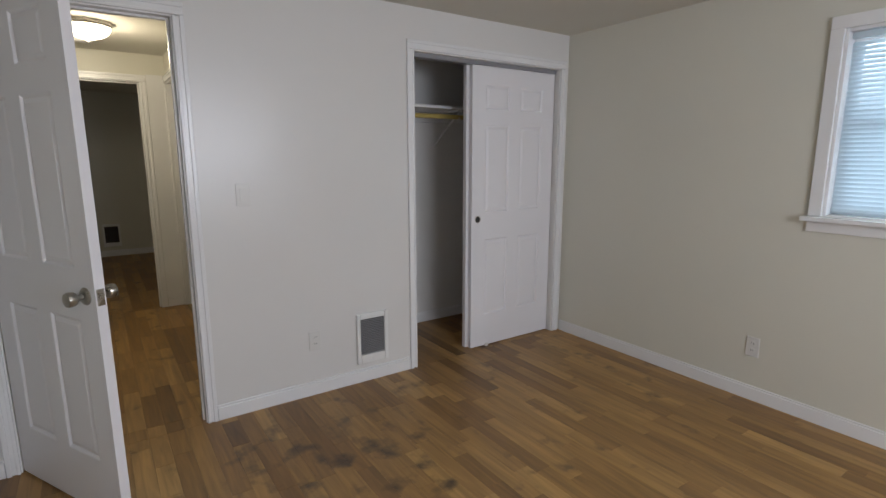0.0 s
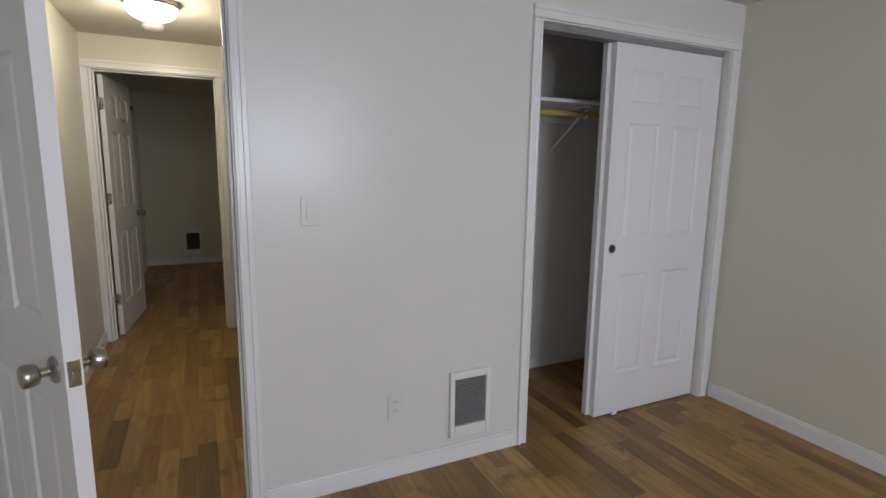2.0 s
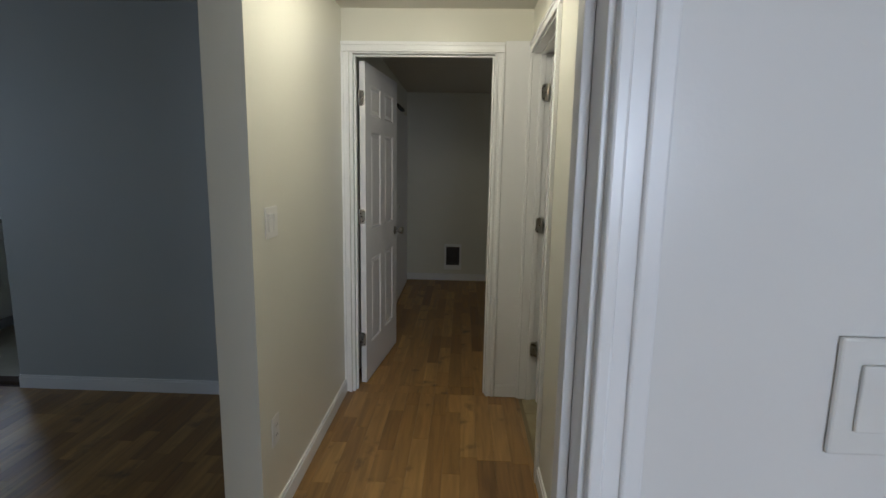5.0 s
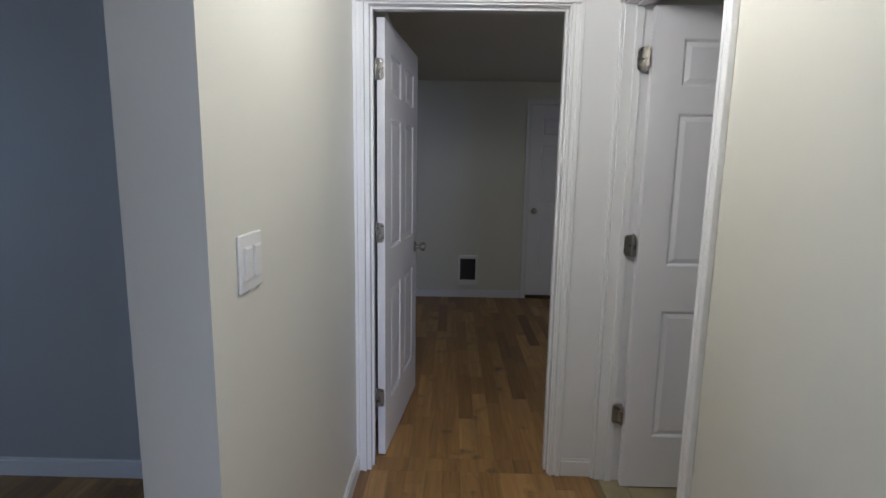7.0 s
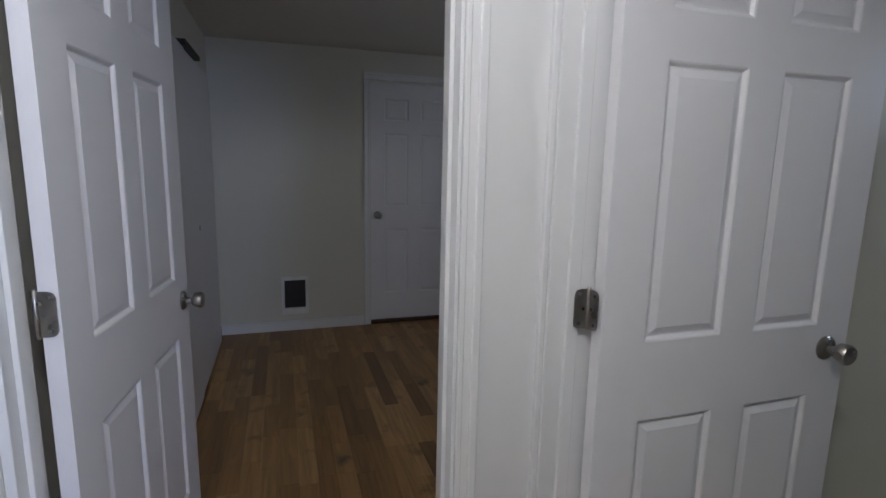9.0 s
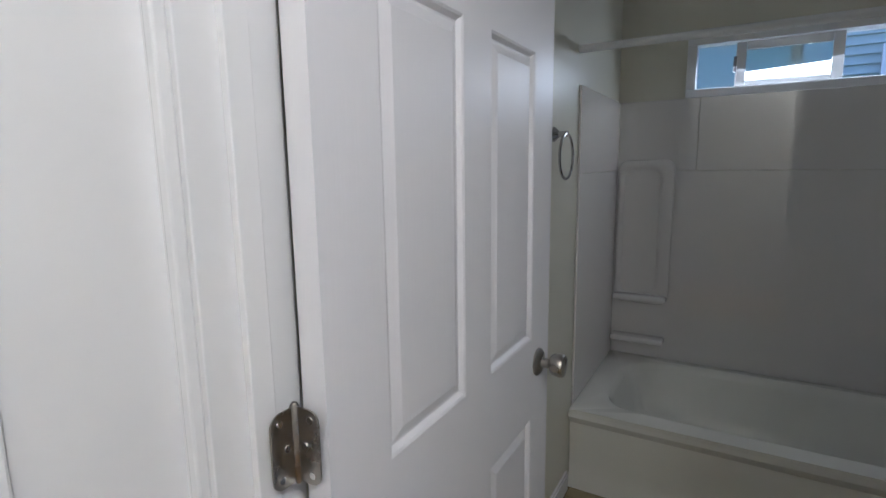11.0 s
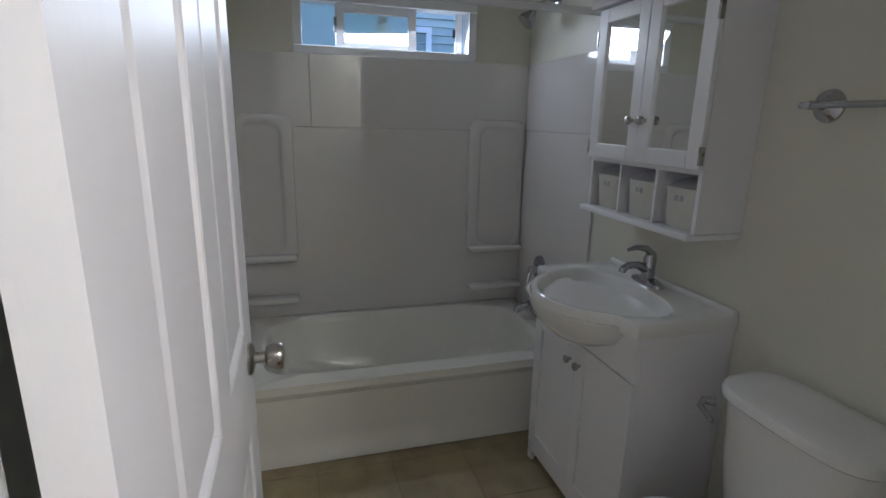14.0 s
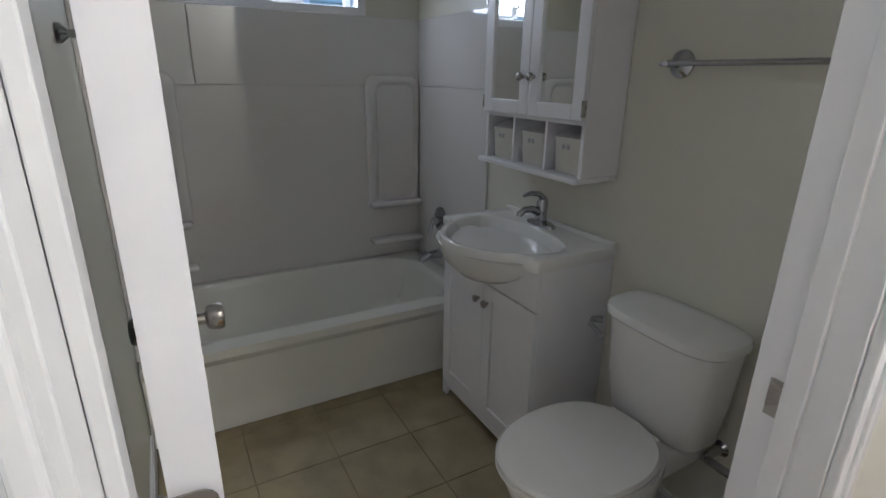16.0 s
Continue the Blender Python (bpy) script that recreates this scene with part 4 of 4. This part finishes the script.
# mirrored wall cabinet
def cabinet():
    e = base("wall_cabinet", "white wall cabinet with two mirrored doors and open cubbies", "cabinet")
    x0, x1, yb, yf = 2.325, 2.88, 4.802, 4.968
    zb, zc, zt = 1.078, 1.270, 1.775
    for nm, q in (("side_panel", (x0, x0 + 0.014, yb, yf, zb + 0.014, zt)), ("side_panel", (x1 - 0.014, x1, yb, yf, zb + 0.014, zt)), ("back_panel", (x0 + 0.014, x1 - 0.014, yb, yb + 0.006, zb + 0.014, zt)),
                  ("shelf", (x0 + 0.014, x1 - 0.014, yb + 0.006, yf, zc - 0.012, zc)), ("top_panel", (x0 + 0.014, x1 - 0.014, yb + 0.006, yf, zt - 0.014, zt))):
        part(nm, box(*q), M_CAB, e)
    for k in (1, 2):
        xx = x0 + (x1 - x0) * k / 3
        part("divider", box(xx - 0.005, xx + 0.005, yb + 0.006, yf, zb + 0.014, zc - 0.012), M_CAB, e)
    part("bottom_ledge", box(x0 - 0.0, x1 + 0.022, yb, yf + 0.022, zb - 0.006, zb + 0.0135, bevel=0.005, seg=3), M_CAB, e)
    part("crown", box(x0 - 0.012, x1 + 0.03, yb, yf + 0.038, zt + 0.001, zt + 0.03, bevel=0.006, seg=3), M_CAB, e)
    xm = (x0 + x1) / 2
    for a, b, kx, hx in ((x0, xm - 0.001, xm - 0.03, x0), (xm + 0.001, x1, xm + 0.03, x1)):
        bm = bmesh.new()
        fw = 0.052
        for q in ((a, a + fw, zc + 0.002, zt - 0.003), (b - fw, b, zc + 0.002, zt - 0.003), (a + fw, b - fw, zc + 0.002, zc + 0.052), (a + fw, b - fw, zt - 0.05, zt - 0.003)):
            box(q[0], q[1], yf + 0.001, yf + 0.018, q[2], q[3], bevel=0.003, bm=bm)
        dr = part("door", bm, M_CAB, e)
        part("mirror", box(a + fw - 0.004, b - fw + 0.004, yf + 0.004, yf + 0.009, zc + 0.048, zt - 0.046), M_MIRROR, dr, "mirror glass")
        part("knob", tube([(kx, yf + d, 1.403) for d in (0.017, 0.030, 0.033, 0.042, 0.046)], [0.006, 0.006, 0.014, 0.014, 0.006], n=18), M_NICKEL, dr, "small nickel knob", True)
        for z in (1.31, 1.68):
            part("hinge", box(hx - 0.004, hx + 0.004, yf + 0.006, yf + 0.021, z - 0.025, z + 0.025, bevel=0.001), M_NICKEL, dr)
    # three small bins in the cubbies
    random.seed(7)
    for k in range(3):
        cx = x0 + (x1 - x0) * (k + 0.5) / 3
        g = base("storage_bin", "cream plastic bin wrapped in clear film in a cubby", "bin", group="bins in the cubbies")
        cy, z = yb + 0.088, zb + 0.0145
        part("bin", loft([(cx, cy, z, 0.058, 0.055, 0.055, 7), (cx, cy, z + 0.005, 0.061, 0.058, 0.058, 7), (cx, cy, z + 0.105, 0.068, 0.064, 0.064, 7), (cx, cy, z + 0.12, 0.071, 0.067, 0.067, 7), (cx, cy, z + 0.12, 0.064, 0.060, 0.060, 7), (cx, cy, z + 0.03, 0.058, 0.055, 0.055, 7)], n=28), M_BIN, g, smooth=True)
        for dx in (-0.018, 0.004):
            part("label_mark", box(cx + dx, cx + dx + 0.013, cy + 0.0655, cy + 0.0675, z + 0.082, z + 0.098), M_GRILLE, g)
        bm = loft([(cx, cy, z + 0.002, 0.066, 0.062, 0.06, 6), (cx, cy, z + 0.06, 0.074, 0.070, 0.066, 5), (cx, cy, z + 0.125, 0.072, 0.070, 0.066, 5), (cx, cy, z + 0.142, 0.045, 0.045, 0.045, 3), (cx, cy, z + 0.150, 0.02, 0.03, 0.03, 2)], n=32)
        for v in bm.verts:
            nz = noise.noise(v.co * 40)
            v.co += Vector((nz * 0.003, nz * 0.003, 0))
        w = part("wrapping", bm, M_BAG, g, "crumpled clear plastic film", True)
        w.visible_shadow = False


cabinet()


def toilet():
    e = base("toilet", "white two-piece toilet with its lid down", "toilet")
    cx = 1.942
    part("pedestal", loft([(cx, 5.100, 0, 0.115, 0.21, 0.21, 2.6), (cx, 5.100, 0.03, 0.11, 0.205, 0.205, 2.6), (cx, 5.110, 0.12, 0.105, 0.19, 0.20, 2.5), (cx, 5.160, 0.22, 0.13, 0.22, 0.22, 2.3), (cx, 5.210, 0.32, 0.17, 0.235, 0.24, 2.2), (cx, 5.220, 0.385, 0.182, 0.245, 0.25, 2.2), (cx, 5.220, 0.40, 0.180, 0.243, 0.25, 2.2)], n=48), M_CERAMIC, e, "white ceramic bowl", True)
    part("neck", box(cx - 0.12, cx + 0.12, 4.840, 5.060, 0.30, 0.405, bevel=0.03, seg=4), M_CERAMIC, e, smooth=True)
    part("seat", loft([(cx, 5.230, 0.402, 0.183, 0.25, 0.215, 2.2), (cx, 5.230, 0.408, 0.187, 0.254, 0.22, 2.2), (cx, 5.230, 0.418, 0.186, 0.253, 0.22, 2.2)], n=48), M_CERAMIC, e, smooth=True)
    part("seat_lid", loft([(cx, 5.230, 0.4195, 0.184, 0.251, 0.218, 2.2), (cx, 5.230, 0.432, 0.186, 0.253, 0.22, 2.2), (cx, 5.230, 0.440, 0.178, 0.245, 0.212, 2.2), (cx, 5.230, 0.444, 0.14, 0.20, 0.17, 2.2)], n=48), M_CERAMIC, e, "closed white seat lid", True)
    for s in (-0.07, 0.07):
        part("lid_hinge", box(cx + s - 0.02, cx + s + 0.02, 5.015, 5.045, 0.405, 0.435, bevel=0.006), M_CERAMIC, e)
    part("tank", loft([(cx, 4.905, 0.405, 0.150, 0.085, 0.085, 3.6), (cx, 4.905, 0.42, 0.160, 0.095, 0.092, 3.6), (cx, 4.905, 0.55, 0.174, 0.106, 0.098, 3.6), (cx, 4.905, 0.722, 0.186, 0.116, 0.10, 3.6)], n=64), M_CERAMIC, e, smooth=True)
    part("tank_lid", loft([(cx, 4.91, 0.7225, 0.190, 0.120, 0.104, 3.4), (cx, 4.91, 0.730, 0.198, 0.128, 0.107, 3.4), (cx, 4.91, 0.746, 0.199, 0.129, 0.107, 3.4), (cx, 4.91, 0.756, 0.194, 0.124, 0.103, 3.4), (cx, 4.91, 0.761, 0.180, 0.110, 0.09, 3.2), (cx, 4.91, 0.763, 0.12, 0.06, 0.06, 3)], n=64), M_CERAMIC, e, smooth=True)
    part("flush_lever", tube([(cx + 0.19, 5.000, 0.685), (cx + 0.205, 5.025, 0.685), (cx + 0.195, 5.045, 0.68), (cx + 0.14, 5.052, 0.665)], [0.012, 0.010, 0.008, 0.007], n=12), M_CHROME, e, "chrome flush lever", True)


toilet()

e = base("towel_bar", "chrome towel bar with round rosettes on the wall", "towel bar")
for x in (2.137, 1.53):
    part("rosette", tube([(x, 4.802, 1.443), (x, 4.808, 1.443), (x, 4.814, 1.443), (x, 4.824, 1.443)], [0.040, 0.038, 0.028, 0.012], n=28), M_CHROME, e, smooth=True)
    part("post", tube([(x, 4.820, 1.443), (x, 4.865, 1.443), (x, 4.875, 1.443)], [0.010, 0.011, 0.008], n=16), M_CHROME, e, smooth=True)
part("bar", tube([(2.16, 4.865, 1.443), (1.51, 4.865, 1.443)], 0.008, n=14), M_CHROME, e, smooth=True)
e = base("towel_ring", "chrome towel ring on the wall beside the tub", "towel ring")
rx = 2.78
part("rosette", tube([(rx, 6.328, 1.485), (rx, 6.320, 1.485), (rx, 6.305, 1.485)], [0.026, 0.025, 0.011], n=24), M_CHROME, e, smooth=True)
part("post", tube([(rx, 6.310, 1.485), (rx, 6.275, 1.485)], 0.010, n=14), M_CHROME, e, smooth=True)
part("ring", tube([(rx + 0.075 * math.sin(a), 6.278, 1.41 + 0.075 * math.cos(a)) for a in [2 * math.pi * k / 40 for k in range(41)]], 0.0045, n=10, caps=False), M_CHROME, e, smooth=True)
e = base("paper_holder", "empty chrome paper holder on the wall", "paper holder")
part("post", tube([(1.80, 4.801, 0.36), (1.80, 4.810, 0.36), (1.80, 4.870, 0.36), (1.80, 4.890, 0.36)], [0.026, 0.014, 0.012, 0.008], n=18), M_CHROME, e, smooth=True)
part("roller", tube([(1.79, 4.880, 0.36), (1.68, 4.880, 0.36)], 0.012, n=24), M_CHROME, e, smooth=True)
# strike plates
e = base("strike_plate", "nickel strike plate in the bathroom jamb", "strike plate")
bm = bmesh.new()
for q in ((1.397, 1.410, 0.930, 0.990), (1.425, 1.444, 0.930, 0.990), (1.410, 1.425, 0.930, 0.947), (1.410, 1.425, 0.973, 0.990)):
    box(q[0], q[1], 5.4055, 5.4075, q[2], q[3], bm=bm)
part("plate", bm, M_NICKEL, e)
part("pocket", box(1.410, 1.425, 5.4052, 5.4062, 0.947, 0.973), M_PLATE, e)
e = base("strike_plate", "nickel strike plate in the bedroom jamb", "strike plate")
part("plate", box(1.0975, 1.0995, 3.702, 3.738, 0.875, 0.935, bevel=0.0005), M_NICKEL, e)

# ---- bedroom and hall fittings ----
heater("white wall heater with a grey louvred grille, bedroom", pose(2.077, 3.70, 0.283, 0, 0, 180), M_GRILLE)
heater("white wall heater with a dark louvred grille, far bedroom", pose(0.872, 9.48, 0.30, 0, 0, 180), M_GRILLE_DARK)
plate("light_switch", "white rocker light switch beside the bedroom door", pose(1.365, 3.70, 1.198, 0, 0, 180), "rocker")
plate("wall_outlet", "white duplex outlet low on the bedroom wall", pose(1.71, 3.70, 0.332, 0, 0, 180), "outlet")
plate("wall_outlet", "white duplex outlet under the bedroom window", pose(3.76, 2.22, 0.315, 0, 0, 90), "outlet")
plate("light_switch", "white double switch on the hall wall", pose(0.273, 5.08, 1.19, 0, 0, -90), "double")
plate("wall_outlet", "white outlet plate low on the hall wall", pose(0.273, 5.045, 0.385, 0, 0, -90), "outlet")
e = base("ceiling_light", "lit frosted dome ceiling light in the hall", "ceiling light")
part("canopy", tube([(0.80, 5.22, CEIL - 0.001), (0.80, 5.22, CEIL - 0.02), (0.80, 5.22, CEIL - 0.028)], [0.148, 0.148, 0.14], n=40), M_NICKEL, e, "brushed metal rim", True)
dome = part("dome", tube([(0.80, 5.22, CEIL - 0.028 - d) for d in (0, 0.016, 0.036, 0.055, 0.069, 0.077, 0.079)], [0.137, 0.135, 0.122, 0.098, 0.063, 0.027, 0.006], n=40, caps=False), M_DOME, e, "glowing frosted glass dome", True)
dome.visible_shadow = False
part("finial", tube([(0.80, 5.22, CEIL - 0.106), (0.80, 5.22, CEIL - 0.115), (0.80, 5.22, CEIL - 0.122)], [0.008, 0.010, 0.003], n=14), M_NICKEL, e, smooth=True)
e = base("smoke_detector", "round white smoke detector on the hall ceiling", "smoke detector")
part("body", tube([(0.77, 5.76, CEIL - d) for d in (0.001, 0.018, 0.03, 0.034)], [0.068, 0.068, 0.058, 0.045], n=32), M_PLATE, e, smooth=True)

# ---- kitchen beyond the living room ----
def base_unit(label, y0, y1):
    e = base("base_cabinet", label, "cabinet", group="kitchen cabinets")
    part("body", box(-3.415, -2.82, y0, y1, 0.10, 0.885), M_CAB, e)
    part("plinth", box(-3.415, -2.88, y0, y1, 0, 0.099), M_DARK, e)
    dr = part("door", box(-2.82, -2.80, y0 + 0.01, y1 - 0.01, 0.13, 0.70, bevel=0.004), M_CAB, e)
    part("drawer", box(-2.82, -2.80, y0 + 0.01, y1 - 0.01, 0.72, 0.87, bevel=0.004), M_CAB, e)
    for k in range(1, 6):
        y = y0 + (y1 - y0) * k / 6
        part("groove", box(-2.8002, -2.7985, y - 0.003, y + 0.003, 0.17, 0.66), M_COUNTER, dr)


base_unit("white grooved kitchen base cabinet", 6.30, 6.865)
base_unit("white grooved kitchen base cabinet", 7.50, 8.30)
e = base("dishwasher", "white dishwasher under the kitchen counter", "dishwasher")
part("body", box(-3.415, -2.81, 6.875, 7.49, 0.10, 0.88), M_PLATE, e)
part("kick_plate", box(-2.88, -2.84, 6.875, 7.49, 0.0, 0.099), M_GRILLE, e)
part("door", box(-2.81, -2.785, 6.88, 7.485, 0.12, 0.74, bevel=0.006), M_PLATE, e)
part("control_panel", box(-2.81, -2.782, 6.88, 7.485, 0.75, 0.875, bevel=0.006), M_PLATE, e)
tagged(finish("countertop", box(-3.418, -2.76, 6.28, 9.27, 0.888, 0.925, bevel=0.006), M_COUNTER), "speckled laminate kitchen countertop", "countertop")
e = base("upper_cabinet", "white grooved kitchen wall cabinet", "cabinet", group="kitchen cabinets")
part("body", box(-3.415, -3.12, 6.40, 7.34, 1.38, 2.15), M_CAB, e)
for y0, y1 in ((6.41, 6.86), (6.88, 7.33)):
    dr = part("door", box(-3.12, -3.10, y0, y1, 1.40, 2.13, bevel=0.004), M_CAB, e)
    for k in range(1, 4):
        y = y0 + (y1 - y0) * k / 4
        part("groove", box(-3.1002, -3.0985, y - 0.003, y + 0.003, 1.45, 2.08), M_COUNTER, dr)
tagged(finish("kitchen_floor", box(-3.42, 0.17, 6.25, 9.28, -0.05, 0.004), M_KFLOOR), "pale vinyl kitchen floor", "floor", kind="structure")
tagged(finish("kitchen_threshold", box(-3.42, -1.745, 6.17, 6.25, -0.02, 0.016, bevel=0.004), M_SUB), "brown wooden threshold strip", "threshold", kind="structure")

# ---- floors, their pieces last ----
floor = tagged(finish("floor", box(-4.52, 3.91, -1.02, 10.2, -0.1, -0.006), M_SUB), "worn oak strip floor with dark water stains", "floor", kind="structure")
STRIP = 0.083
random.seed(11)
rooms = [(0.16, 3.76, -0.90, 3.70), (0.34, 1.10, 3.70, 3.815), (2.38, 3.76, 3.70, 4.49), (0.273, 1.35, 3.815, 6.23), (-4.40, 0.273, 3.815, 4.91), (-4.40, 0.13, 4.91, 6.13),
         (-4.40, 0.04, 2.02, 3.815), (0.317, 1.143, 6.23, 6.34), (0.29, 3.18, 6.34, 9.48)]
shared = {}


def strip_mesh(w, ln):
    key = (round(w, 3), round(ln, 2))
    if key not in shared:
        bm = box(-w / 2 + 0.0002, w / 2 - 0.0002, 0.0002, key[1] - 0.0002, -0.006, 0)
        top = [e for e in bm.edges if all(v.co.z > -0.001 for v in e.verts)]
        bmesh.ops.bevel(bm, geom=top, offset=0.0006, segments=1, affect="EDGES")
        me = bpy.data.meshes.new("oak_strip")
        bm.to_mesh(me)
        bm.free()
        me.materials.append(M_OAK_PIECE)
        shared[key] = me
    return shared[key]


rv, rf = [], []
count = 0
for x0, x1, y0, y1 in rooms:
    k0 = math.floor(x0 / STRIP)
    for k in range(k0, math.ceil(x1 / STRIP)):
        a, b = max(x0, k * STRIP), min(x1, (k + 1) * STRIP)
        if b - a < 0.004:
            continue
        y = y0 - random.choice((0, 0.1, 0.2, 0.3))
        while y < y1:
            ln = random.choice((0.26, 0.34, 0.42, 0.5, 0.6, 0.72, 0.86))
            c, d2 = max(y, y0), min(y + ln, y1)
            y += ln
            if d2 - c < 0.006:
                continue
            if b - a > 0.08 and d2 - c > 0.25 and abs((d2 - c) - ln) < 1e-6 and count < 300 and 0.3 < a < 2.5 and 2.0 < c < 6.2:
                ob = new("oak_strip", strip_mesh(b - a, ln))
                ob.parent = floor
                ob.location = ((a + b) / 2, c, 0)
                count += 1
                continue
            i, g, h = len(rv), 0.0002, 0.0006
            for zz, q in ((-0.006, g), (-h, g), (0, g + h)):
                rv += [(a + q, c + q, zz), (b - q, c + q, zz), (b - q, d2 - q, zz), (a + q, d2 - q, zz)]
            for s in (0, 4):
                rf += [(i + s + m, i + s + (m + 1) % 4, i + s + 4 + (m + 1) % 4, i + s + 4 + m) for m in range(4)]
            rf.append((i + 8, i + 9, i + 10, i + 11))
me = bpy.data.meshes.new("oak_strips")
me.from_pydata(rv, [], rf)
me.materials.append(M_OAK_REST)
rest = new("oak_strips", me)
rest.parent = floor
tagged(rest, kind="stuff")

bath_floor = tagged(finish("floor_bath", box(1.35, 3.84, 4.80, 6.33, -0.04, -0.003), M_GROUT), "olive-beige square vinyl tile bathroom floor", "floor", kind="structure")
T = 0.305
for i in range(-5, 2):
    for j in range(-4, 3):
        a, b = 2.70 + i * T, 2.70 + (i + 1) * T
        c, d2 = 5.705 + j * T, 5.705 + (j + 1) * T
        a, b, c, d2 = max(a, 1.37), min(b, 3.07), max(c, 4.802), min(d2, 6.328)
        if b - a < 0.02 or d2 - c < 0.02:
            continue
        bm = box(a + 0.0012, b - 0.0012, c + 0.0012, d2 - 0.0012, -0.003, 0.001)
        top = [e for e in bm.edges if all(v.co.z > 0 for v in e.verts)]
        bmesh.ops.bevel(bm, geom=top, offset=0.0015, segments=1, affect="EDGES")
        part("floor_tile", bm, M_TILE, bath_floor)
